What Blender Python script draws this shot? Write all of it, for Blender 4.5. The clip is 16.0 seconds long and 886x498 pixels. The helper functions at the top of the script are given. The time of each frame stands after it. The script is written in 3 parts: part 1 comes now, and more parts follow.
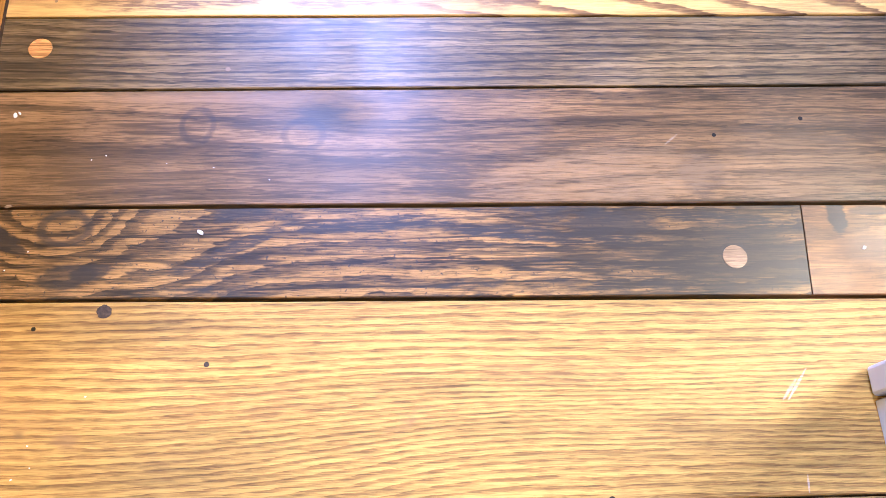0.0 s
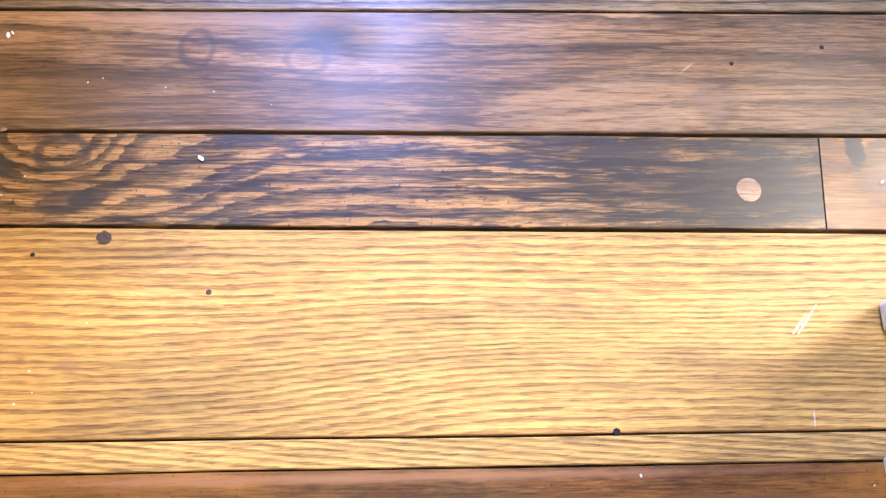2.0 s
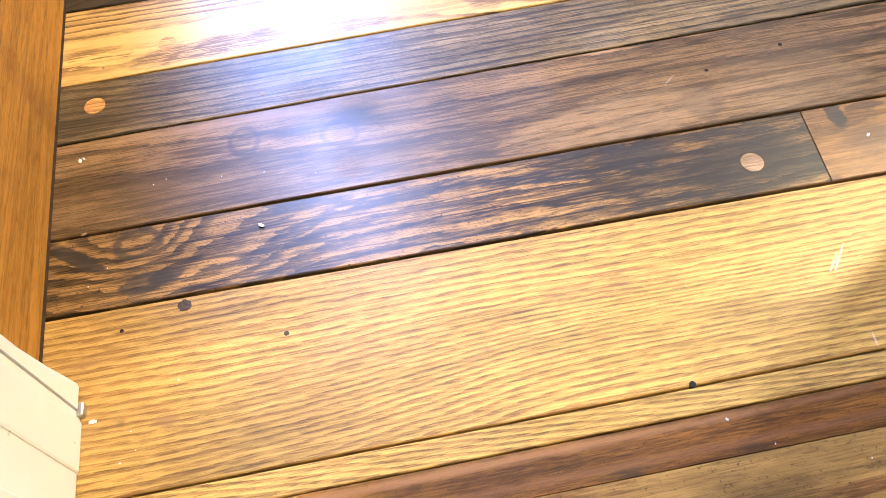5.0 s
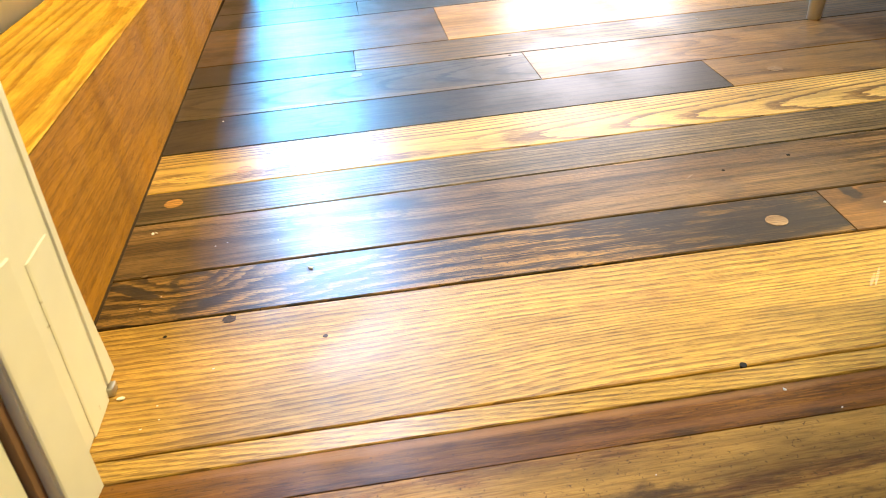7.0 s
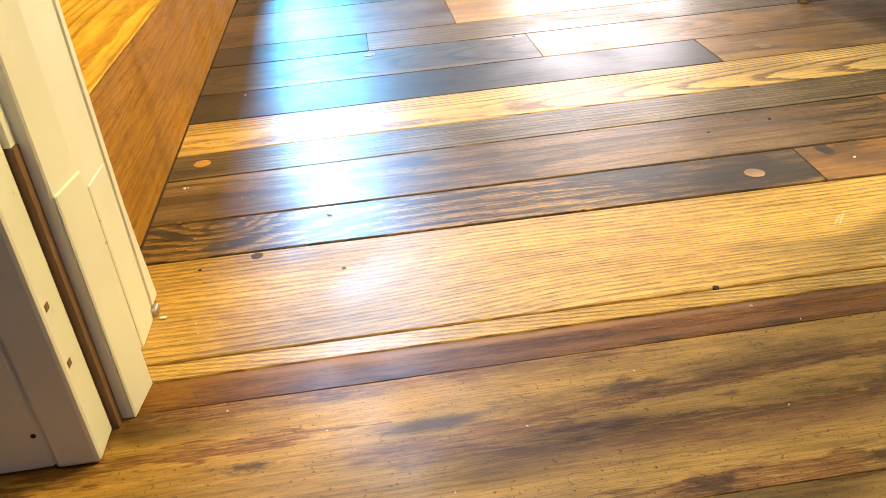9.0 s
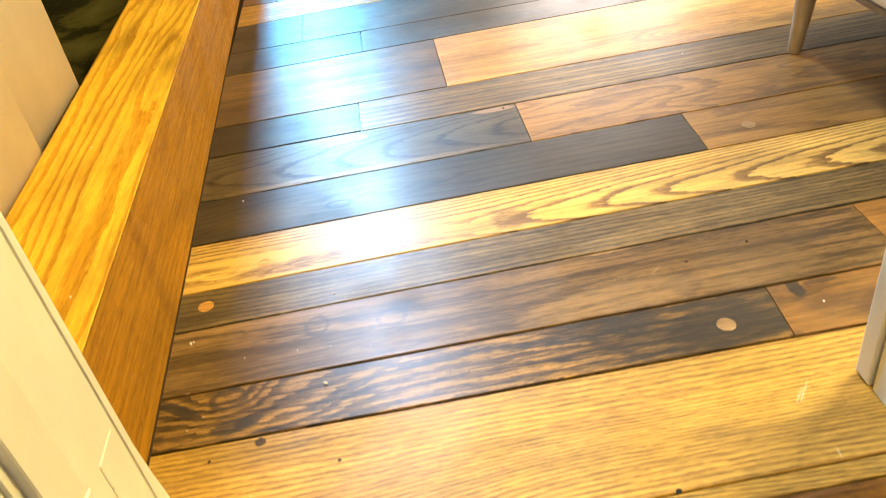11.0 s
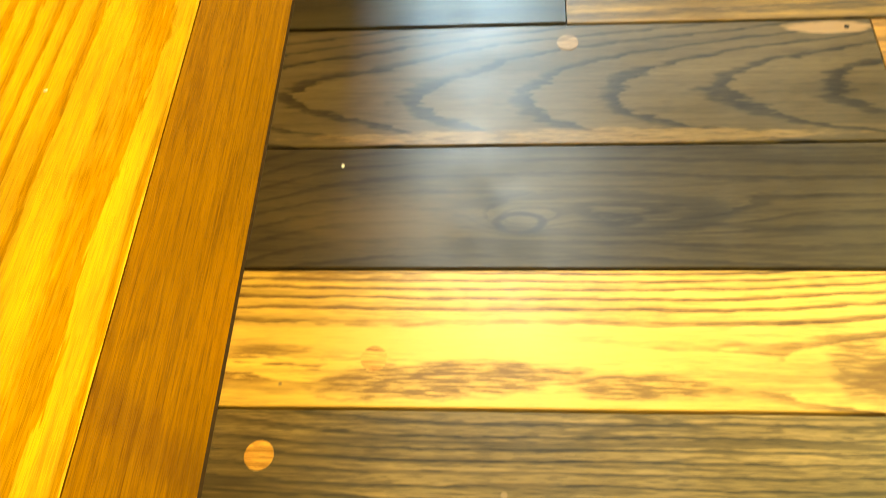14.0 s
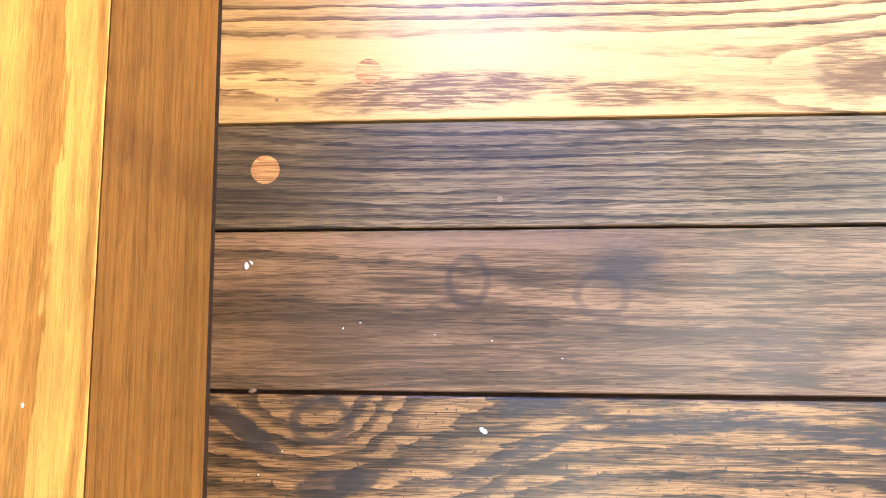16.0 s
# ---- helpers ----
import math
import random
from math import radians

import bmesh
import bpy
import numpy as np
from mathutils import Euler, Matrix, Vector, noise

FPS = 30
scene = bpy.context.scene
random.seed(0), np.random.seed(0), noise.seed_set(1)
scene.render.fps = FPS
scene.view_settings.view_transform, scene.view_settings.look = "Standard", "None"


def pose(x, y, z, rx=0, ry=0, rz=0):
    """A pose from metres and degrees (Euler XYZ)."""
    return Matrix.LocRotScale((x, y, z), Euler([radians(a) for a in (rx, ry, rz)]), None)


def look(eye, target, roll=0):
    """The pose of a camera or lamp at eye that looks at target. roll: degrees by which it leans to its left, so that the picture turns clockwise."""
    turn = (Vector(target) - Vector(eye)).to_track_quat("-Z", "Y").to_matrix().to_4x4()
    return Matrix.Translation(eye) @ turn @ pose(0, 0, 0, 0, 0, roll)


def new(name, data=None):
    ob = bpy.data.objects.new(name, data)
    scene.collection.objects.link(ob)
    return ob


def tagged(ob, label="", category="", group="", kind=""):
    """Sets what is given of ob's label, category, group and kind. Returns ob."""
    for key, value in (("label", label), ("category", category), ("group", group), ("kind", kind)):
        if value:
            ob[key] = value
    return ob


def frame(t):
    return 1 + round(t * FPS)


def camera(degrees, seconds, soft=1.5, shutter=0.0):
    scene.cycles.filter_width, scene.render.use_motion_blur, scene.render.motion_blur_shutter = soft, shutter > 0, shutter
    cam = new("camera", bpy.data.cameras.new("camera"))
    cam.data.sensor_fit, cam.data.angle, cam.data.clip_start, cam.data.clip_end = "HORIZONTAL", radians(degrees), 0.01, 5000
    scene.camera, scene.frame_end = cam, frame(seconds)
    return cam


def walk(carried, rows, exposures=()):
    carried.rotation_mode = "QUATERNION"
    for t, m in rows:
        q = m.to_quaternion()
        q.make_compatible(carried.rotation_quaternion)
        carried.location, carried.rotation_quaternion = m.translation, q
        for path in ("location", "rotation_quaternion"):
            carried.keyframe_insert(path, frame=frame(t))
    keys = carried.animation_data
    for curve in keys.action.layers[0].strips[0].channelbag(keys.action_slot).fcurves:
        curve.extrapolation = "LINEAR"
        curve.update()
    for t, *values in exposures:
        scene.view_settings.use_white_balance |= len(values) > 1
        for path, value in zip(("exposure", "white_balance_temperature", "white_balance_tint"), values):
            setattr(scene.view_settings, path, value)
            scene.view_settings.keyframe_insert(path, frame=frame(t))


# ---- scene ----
cam = camera(59.1, 16.0, soft=0.9, shutter=0.3)
PATH = [
    (0, (0.449, -0.242, 0.763), (0.56, 0.487, -1.096), 7.3),
    (0.5, (0.454, -0.235, 0.762), (0.553, 0.485, -1.101), 6.6),
    (1, (0.447, -0.218, 0.77), (0.544, 0.49, -1.098), 6.7),
    (1.5, (0.452, -0.219, 0.763), (0.552, 0.465, -1.114), 7.4),
    (2, (0.447, -0.247, 0.743), (0.548, 0.34, -1.166), 9.0),
    (2.5, (0.441, -0.247, 0.741), (0.546, 0.253, -1.193), 11.3),
    (3, (0.444, -0.252, 0.74), (0.542, 0.248, -1.194), 9.9),
    (3.5, (0.437, -0.232, 0.799), (0.516, 0.326, -1.12), 4.8),
    (4, (0.414, -0.281, 0.807), (0.478, 0.395, -1.074), -1.6),
    (4.2, (0.407, -0.31, 0.815), (0.479, 0.435, -1.04), -3.1),
    (6.3, (0.348, -0.631, 0.501), (0.541, 0.914, -0.753), -6.0),
    (6.5, (0.341, -0.652, 0.489), (0.532, 0.967, -0.67), -5.2),
    (7, (0.328, -0.73, 0.482), (0.485, 0.985, -0.535), -5.0),
    (7.5, (0.304, -0.808, 0.477), (0.442, 0.93, -0.502), -5.8),
    (8, (0.306, -0.841, 0.465), (0.416, 0.888, -0.534), -4.7),
    (8.2, (0.308, -0.858, 0.464), (0.423, 0.861, -0.552), -4.3),
    (10.3, (0.358, -0.811, 0.533), (0.5, 0.92, -0.458), -8.4),
    (10.5, (0.393, -0.804, 0.597), (0.489, 0.894, -0.456), -9.4),
    (11, (0.413, -0.722, 0.776), (0.461, 0.894, -0.401), -9.7),
    (11.5, (0.385, -0.603, 0.948), (0.421, 0.934, -0.331), -9.6),
    (12, (0.43, -0.427, 1.009), (0.502, 1.076, -0.309), -11.2),
    (12.5, (0.441, -0.227, 0.985), (0.571, 1.26, -0.346), -10.5),
    (13, (0.374, -0.073, 0.878), (0.462, 1.368, -0.507), -7.4),
    (13.5, (0.287, 0.051, 0.693), (0.183, 1.337, -0.835), -5.6),
    (14, (0.267, 0.114, 0.655), (0.08, 1.16, -1.04), -8.6),
    (14.5, (0.244, 0.112, 0.642), (0.055, 0.884, -1.194), -13.0),
    (15, (0.252, 0.116, 0.649), (0.052, 0.644, -1.269), -20.7),
    (15.5, (0.23, 0.127, 0.671), (0.119, 0.467, -1.297), -17.6),
    (16, (0.241, 0.131, 0.681), (0.142, 0.433, -1.293), -18.0),
]
EXPOSURES = [
    (0.0, 0.46, 4350, 38), (4.2, 0.46, 4400, 38), (6.3, 0.24, 5700, 8), (8.2, 0.10, 6100, 10), (10.3, 0.18, 6500, 8),
    (12.0, 0.20, 6900, 4), (12.9, 0.22, 7300, 3), (13.5, 0.24, 8100, 3), (14.0, 0.28, 8000, -9), (14.8, 0.30, 7200, -12), (15.0, 0.32, 5800, -4), (15.4, 0.36, 4350, 34), (16.0, 0.38, 4150, 36),
]
walk(cam, [(t, look(eye, target, roll)) for t, eye, target, roll in PATH], EXPOSURES)

# ---- light: daylight from a tall slit and a wide window of an added unseen sunroom, a dim hall window, added warm lamps ----
world = bpy.data.worlds.new("world")
scene.world = world
world.use_nodes = True
sky = world.node_tree.nodes.new("ShaderNodeTexSky")
sky.sky_type, sky.sun_disc = "NISHITA", False
sky.sun_elevation, sky.sun_rotation = radians(48), radians(200)
world.node_tree.links.new(sky.outputs[0], world.node_tree.nodes["Background"].inputs[0])
world.node_tree.nodes["Background"].inputs[1].default_value = 0.1

sun = new("sun", bpy.data.lights.new("sun", "SUN"))
sun.data.energy, sun.data.angle, sun.data.color = 2.5, radians(0.5), (1.0, 0.95, 0.88)
sun.matrix_world = look((0, -6, 7), (0, 0, 0))


def area_lamp(name, eye, target, sx, sy, watts, colour):
    ob = new(name, bpy.data.lights.new(name, "AREA"))
    ob.data.shape, ob.data.size, ob.data.size_y = "RECTANGLE", sx, sy
    ob.data.energy, ob.data.color = watts, colour
    ob.matrix_world = look(eye, target)
    return ob


# unseen sunroom and slit, assumed from the light edge on the floor
OPENING_X = (-0.004, 3.18)
SUNROOM_Y = 5.7
SLIT_X, SLIT_Z = (-0.165, -0.070), (0.25, 6.0)
# wide window: unseen, added to lay a sheen on the right-hand boards
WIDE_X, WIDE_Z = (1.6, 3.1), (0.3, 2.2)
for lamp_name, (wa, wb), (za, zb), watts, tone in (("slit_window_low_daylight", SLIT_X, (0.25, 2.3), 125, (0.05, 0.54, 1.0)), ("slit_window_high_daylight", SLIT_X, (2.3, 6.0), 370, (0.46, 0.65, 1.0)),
                                                   ("wide_fill_light", WIDE_X, WIDE_Z, 75, (0.92, 0.80, 0.78))):
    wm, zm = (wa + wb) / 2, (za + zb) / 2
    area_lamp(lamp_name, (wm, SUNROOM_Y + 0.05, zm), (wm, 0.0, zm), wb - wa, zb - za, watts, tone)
# unseen roof slit, added to brighten the floor's sheen in steep views
area_lamp("roof_slit_fill", (-0.0685, 4.6, 6.24), (-0.0685, 4.6, 0.0), 0.12, 2.2, 280, (0.82, 0.80, 0.86)).rotation_euler.z = math.atan(0.046)
area_lamp("hall_daylight", (0.4, -2.55, 1.6), (0.4, 0.0, 1.3), 1.0, 1.2, 2.5, (0.3, 0.5, 1.0))
# warm fill lamps, added; their fixtures are unseen and assumed
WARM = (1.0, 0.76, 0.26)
area_lamp("ceiling_fill", (2.5, 0.5, 6.1), (2.5, 0.5, 0.0), 1.1, 1.1, 115, WARM)
area_lamp("wall_fill", (3.11, 1.1, 2.75), (0.0, 1.1, 2.75), 1.0, 2.2, 225, WARM)
area_lamp("hall_fill_light", (0.5, -0.52, 2.44), (0.5, -0.52, 0.0), 0.26, 0.26, 20, WARM)


# ---- materials ----
class Nodes:
    """Short forms for building a node material."""

    def __init__(self, name):
        self.mat = bpy.data.materials.new(name)
        self.mat.use_nodes = True
        self.tree = self.mat.node_tree
        self.bsdf = self.tree.nodes["Principled BSDF"]
        self.pos = self.tree.nodes.new("ShaderNodeTexCoord").outputs["Object"]

    def put(self, socket, value):
        if isinstance(value, bpy.types.NodeSocket):
            self.tree.links.new(value, socket)
        elif hasattr(socket.default_value, "__len__") and not hasattr(value, "__len__"):
            socket.default_value = [value] * len(socket.default_value)
        elif hasattr(value, "__len__") and len(value) == 3 and len(socket.default_value) == 4:
            socket.default_value = (*value, 1.0)
        else:
            socket.default_value = value

    def math(self, op, a, b=0.0, c=0.0):
        n = self.tree.nodes.new("ShaderNodeMath")
        n.operation = op
        for s, v in zip(n.inputs, (a, b, c)):
            self.put(s, v)
        return n.outputs[0]

    def vec(self, op, a, b=(0, 0, 0)):
        n = self.tree.nodes.new("ShaderNodeVectorMath")
        n.operation = op
        self.put(n.inputs[0], a), self.put(n.inputs[1], b)
        return n.outputs["Value" if op in ("LENGTH", "DOT_PRODUCT", "DISTANCE") else "Vector"]

    def place(self, scale, shift=(0, 0, 0)):
        return self.vec("ADD", self.vec("MULTIPLY", self.pos, scale), shift)

    def noise(self, vector, scale=1.0, detail=2.0, rough=0.5, warp=0.0):
        n = self.tree.nodes.new("ShaderNodeTexNoise")
        for key, v in (("Vector", vector), ("Scale", scale), ("Detail", detail), ("Roughness", rough), ("Distortion", warp)):
            self.put(n.inputs[key], v)
        return n.outputs["Fac"]

    def step(self, value, a, b, lo=0.0, hi=1.0):
        n = self.tree.nodes.new("ShaderNodeMapRange")
        n.interpolation_type = "SMOOTHSTEP"
        for s, v in zip(n.inputs, (value, a, b, lo, hi)):
            self.put(s, v)
        return n.outputs[0]

    def mix(self, fac, a, b, kind="MIX"):
        n = self.tree.nodes.new("ShaderNodeMix")
        n.data_type, n.blend_type = "RGBA", kind
        self.put(n.inputs[0], fac), self.put(n.inputs[6], a), self.put(n.inputs[7], b)
        return n.outputs[2]

    def ramp(self, value, stops):
        n = self.tree.nodes.new("ShaderNodeValToRGB")
        e = n.color_ramp.elements
        while len(e) < len(stops):
            e.new(0.5)
        for k, (at, v) in zip(e, stops):
            k.position, k.color = at, (v, v, v, 1) if not hasattr(v, "__len__") else (*v, 1)
        self.put(n.inputs[0], value)
        return n.outputs[0]

    def sway(self, value, points):
        """A smooth curve through a few (metres along, metres aside) points."""
        n = self.tree.nodes.new("ShaderNodeFloatCurve")
        first, last = points[0][0], points[-1][0]
        c = n.mapping.curves[0]
        while len(c.points) < len(points):
            c.points.new(0.5, 0.5)
        for p, (a, b) in zip(c.points, points):
            p.location = ((a - first) / (last - first), 0.5 + b * 4)
        n.mapping.update()
        self.put(n.inputs["Value"], self.math("DIVIDE", self.math("SUBTRACT", value, first), last - first))
        return self.math("DIVIDE", self.math("SUBTRACT", n.outputs[0], 0.5), 4.0)

    def finish(self, colour, rough=0.5, bump=None, strength=0.2, depth=0.001, metal=0.0, coat=0.0, coat_rough=0.2, spec=0.5):
        b = self.bsdf.inputs
        self.put(b["Base Color"], colour), self.put(b["Roughness"], rough), self.put(b["Metallic"], metal)
        self.put(b["Coat Weight"], coat), self.put(b["Coat IOR"], 1.45), self.put(b["Coat Roughness"], coat_rough), self.put(b["Specular IOR Level"], spec)
        if bump is not None:
            n = self.tree.nodes.new("ShaderNodeBump")
            self.put(n.inputs["Height"], bump)
            n.inputs["Strength"].default_value, n.inputs["Distance"].default_value = strength, depth
            self.put(b["Normal"], n.outputs[0])
        return self.mat


def wood(name, seed, base, late, rings=9.0, stretch=(1.1, 8.0), along="x", knots=(), stains=(), grime=0.0, grime_colour=(0.03, 0.027, 0.026),
         width=0.3, fleck=0.5, rough=0.5, coat=0.9, coat_rough=0.3, tilt=0.0, bends=(), arch=None, phase=0.0, wear=0.45, blend=0.85, swing=1.0, ragged_ring=0.6, streaky=0.65, veins=0.35, spec=0.05, wiggle=0.2, mottle=1.0):
    """Plain-sawn boards: the growth rings are contours of a stretched noise; knots bend them; pores run along the grain."""
    n = Nodes(name)
    rnd = random.Random(seed)
    off = (rnd.uniform(-40, 40), rnd.uniform(-40, 40), rnd.uniform(-40, 40))
    sx, sy = stretch

    def grain(a, b):
        return n.place((a, b, b) if along == "x" else (b, a, b), off)

    field = n.math("MULTIPLY", n.noise(grain(sx, sy), 1.0, 1.6, 0.45), swing)
    split = n.tree.nodes.new("ShaderNodeSeparateXYZ")
    n.put(split.inputs[0], n.pos)
    run, across = split.outputs[0 if along == "x" else 1], split.outputs[1 if along == "x" else 0]
    for low, high, points in bends:
        share = n.step(across, low, high) if low != high else 1.0
        across = n.math("SUBTRACT", across, n.math("MULTIPLY", n.sway(run, points), share))
    if tilt:
        field = n.math("ADD", field, n.math("MULTIPLY_ADD", across, tilt, phase))
    if arch:
        tip, middle, length, spread = arch
        aside = n.math("SUBTRACT", across, middle)
        field = n.math("ADD", field, n.math("MULTIPLY_ADD", n.math("MAXIMUM", n.math("SUBTRACT", run, tip), 0.0), length, phase))
        field = n.math("SUBTRACT", field, n.math("MULTIPLY", n.math("MULTIPLY", aside, aside), spread))
    for kx, ky, rx, ry, amp in knots:
        d = n.vec("LENGTH", n.vec("MULTIPLY", n.vec("SUBTRACT", n.pos, (kx, ky, 0)), (1 / rx, 1 / ry, 0)))
        field = n.math("ADD", field, n.step(d, 0.0, 1.0, amp, 0.0))
    jitter = n.noise(grain(16, 240), 1.0, 3.0, 0.6)
    turn = n.math("FRACT", n.math("ADD", n.math("MULTIPLY", field, rings), n.math("MULTIPLY_ADD", n.noise(grain(26, 75), 1.0, 2.0, 0.6), wiggle * 2.0, n.math("MULTIPLY", jitter, 0.4))))
    ring = n.ramp(turn, [(0.0, 0.0), (0.9 - width * 1.5, 0.1), (0.92 - width, 0.8), (0.93, 1.0), (0.97, 0.0)])
    pores = n.math("MAXIMUM", n.step(n.noise(grain(50, 820), 1.0, 1.0, 0.5), 0.56, 0.66), n.step(n.noise(grain(20, 380), 1.0, 2.0, 0.55), 0.58, 0.64))
    dashes = n.step(n.noise(grain(34, 480), 1.0, 3.0, 0.65), 0.38, 0.56)
    streak = n.noise(grain(3.5, 110), 1.0, 5.0, 0.68)
    fibre = n.noise(grain(40, 1300), 1.0, 2.0, 0.6)
    broad = n.noise(grain(3.0, 14), 1.0, 4.0, 0.6)
    ring = n.math("MULTIPLY", ring, n.math("MULTIPLY_ADD", dashes, ragged_ring, 1.0 - ragged_ring))
    colour = n.mix(n.math("MULTIPLY", ring, blend), base, late)
    colour = n.mix(n.math("MULTIPLY", pores, n.math("MULTIPLY_ADD", ring, 0.45 * fleck, 0.55 * fleck)), colour, tuple(c * 0.45 for c in late))
    colour = n.mix(1.0, colour, n.ramp(streak, [(0.3, 1 - 0.62 * streaky), (0.48, 1 - 0.05 * streaky), (0.7, 1 + 0.42 * streaky)]), "MULTIPLY")
    colour = n.mix(1.0, colour, n.ramp(broad, [(0.3, 1 - 0.38 * mottle), (0.5, 1.0), (0.7, 1 + 0.25 * mottle)]), "MULTIPLY")
    colour = n.mix(1.0, colour, n.ramp(fibre, [(0.32, 1 - 0.42 * fleck), (0.5, 1.0), (0.68, 1 + 0.22 * fleck)]), "MULTIPLY")
    if veins:
        v1 = n.step(n.math("ABSOLUTE", n.math("SUBTRACT", n.noise(grain(1.5, 34), 1.0, 2.5, 0.55), 0.5)), 0.004, 0.022, veins, 0.0)
        v2 = n.step(n.math("ABSOLUTE", n.math("SUBTRACT", n.noise(grain(4.0, 120), 1.0, 2.0, 0.5), 0.47)), 0.006, 0.04, veins * 0.7, 0.0)
        colour = n.mix(n.math("MAXIMUM", v1, v2), colour, tuple(c * 0.6 for c in late))
    if grime:
        patch = n.noise(n.place((7, 22, 22) if along == "x" else (22, 7, 22), off), 1.0, 7.0, 0.68)
        colour = n.mix(n.step(patch, 0.66 - 0.3 * grime, 0.78 - 0.3 * grime, 0.0, 0.85), colour, grime_colour)
        speck = n.step(n.noise(n.pos, 190, 4.0, 0.75), 0.6, 0.64, 0.0, min(1.0, grime * 2.2))
        colour = n.mix(speck, colour, grime_colour)
    for kind, px, py, rx, ry, amount, tint, *lean in stains:
        away = n.vec("SUBTRACT", n.pos, (px, py, 0))
        ca, sa = math.cos(radians(sum(lean))), math.sin(radians(sum(lean)))
        d1, d2 = n.vec("DOT_PRODUCT", away, (ca / rx, sa / rx, 0)), n.vec("DOT_PRODUCT", away, (-sa / ry, ca / ry, 0))
        d = n.math("SQRT", n.math("ADD", n.math("MULTIPLY", d1, d1), n.math("MULTIPLY", d2, d2)))
        ragged = n.math("ADD", d, n.math("MULTIPLY", n.math("SUBTRACT", n.noise(grain(24, 130), 1.0, 5.0, 0.65), 0.5), 1.1 if kind != "ring" else 0.35))
        if kind == "ring":
            fac = n.step(n.math("ABSOLUTE", n.math("SUBTRACT", ragged, 0.8)), 0.06, 0.24, amount, 0.0)
        elif kind == "soft":
            fac = n.step(ragged, 0.2, 1.1, amount, 0.0)
        elif kind == "dash":
            fac = n.math("MULTIPLY", n.step(ragged, 0.7, 1.05, amount, 0.0), n.math("MULTIPLY_ADD", dashes, 0.8, 0.2))
        else:
            fac = n.step(ragged, 0.78, 1.06, amount, 0.0)
        colour = n.mix(fac, colour, tint)
    scuff = n.step(n.noise(n.pos, 6.0, 6.0, 0.62), 0.42, 0.7)
    height = n.math("ADD", n.math("MULTIPLY", pores, -0.6), n.math("ADD", n.math("MULTIPLY", ring, -0.3), n.math("MULTIPLY_ADD", fibre, 0.5, n.math("MULTIPLY", streak, 0.7))))
    return n.finish(colour, n.math("MULTIPLY_ADD", scuff, wear * 0.5, rough), height, 0.3, 0.0009, coat=coat, coat_rough=n.math("MULTIPLY_ADD", scuff, wear * 0.3, coat_rough), spec=spec)


def paint(name, colour, rough=0.42, chips=0.0, chip_colour=(0.12, 0.08, 0.05)):
    n = Nodes(name)
    broad = n.noise(n.pos, 5.0, 4.0, 0.6)
    fine = n.noise(n.place((60, 60, 12)), 1.0, 3.0, 0.6)
    c = n.mix(1.0, colour, n.ramp(broad, [(0.3, 0.88), (0.7, 1.04)]), "MULTIPLY")
    if chips:
        c = n.mix(n.step(n.noise(n.pos, 38.0, 4.0, 0.6), 0.70, 0.74, 0.0, chips), c, chip_colour)
    return n.finish(c, rough, n.math("ADD", fine, broad), 0.12, 0.001)


def plain(name, colour, rough=0.5, metal=0.0, scale=30.0, spread=0.15):
    n = Nodes(name)
    v = n.noise(n.pos, scale, 4.0, 0.6)
    c = n.mix(1.0, colour, n.ramp(v, [(0.3, 1 - spread), (0.7, 1 + spread)]), "MULTIPLY")
    return n.finish(c, rough, v, 0.1, 0.001, metal=metal)


def slate(name):
    n = Nodes(name)
    a = n.noise(n.place((3.2, 2.4, 1), (3.1, 7.7, 0)), 1.0, 4.0, 0.5, 0.6)
    b = n.noise(n.pos, 26, 5.0, 0.65)
    c = n.ramp(n.math("ADD", a, n.math("MULTIPLY", n.math("SUBTRACT", b, 0.5), 0.16)),
               [(0.36, (0.014, 0.014, 0.007)), (0.47, (0.022, 0.021, 0.008)), (0.5, (0.05, 0.046, 0.014)), (0.62, (0.08, 0.072, 0.025))])
    return n.finish(c, 0.8, n.math("ADD", a, b), 0.5, 0.003, spec=0.0)


def fabric(name):
    n = Nodes(name)
    weave = n.noise(n.pos, 420, 2.0, 0.6)
    soft = n.noise(n.pos, 16, 4.0, 0.6)
    c = n.mix(1.0, (0.88, 0.87, 0.87), n.ramp(soft, [(0.3, 0.86), (0.65, 1.05)]), "MULTIPLY")
    for px, py, pz, r, tint in ((1.262, 0.905, 0.262, 0.026, (0.52, 0.36, 0.18)), (1.262, 0.80, 0.235, 0.013, (0.5, 0.46, 0.38)), (1.262, 0.86, 0.29, 0.010, (0.5, 0.42, 0.34)),
                            (1.262, 1.035, 0.225, 0.016, (0.48, 0.44, 0.34))):
        d = n.vec("LENGTH", n.vec("MULTIPLY", n.vec("SUBTRACT", n.pos, (px, py, pz)), (1 / r, 1 / r, 0.6 / r)))
        d = n.math("ADD", d, n.math("MULTIPLY", n.math("SUBTRACT", n.noise(n.pos, 60, 4.0, 0.6), 0.5), 1.1))
        c = n.mix(n.step(d, 0.7, 1.05, 0.7, 0.0), c, tint)
    return n.finish(c, 0.85, n.math("ADD", weave, soft), 0.35, 0.002)


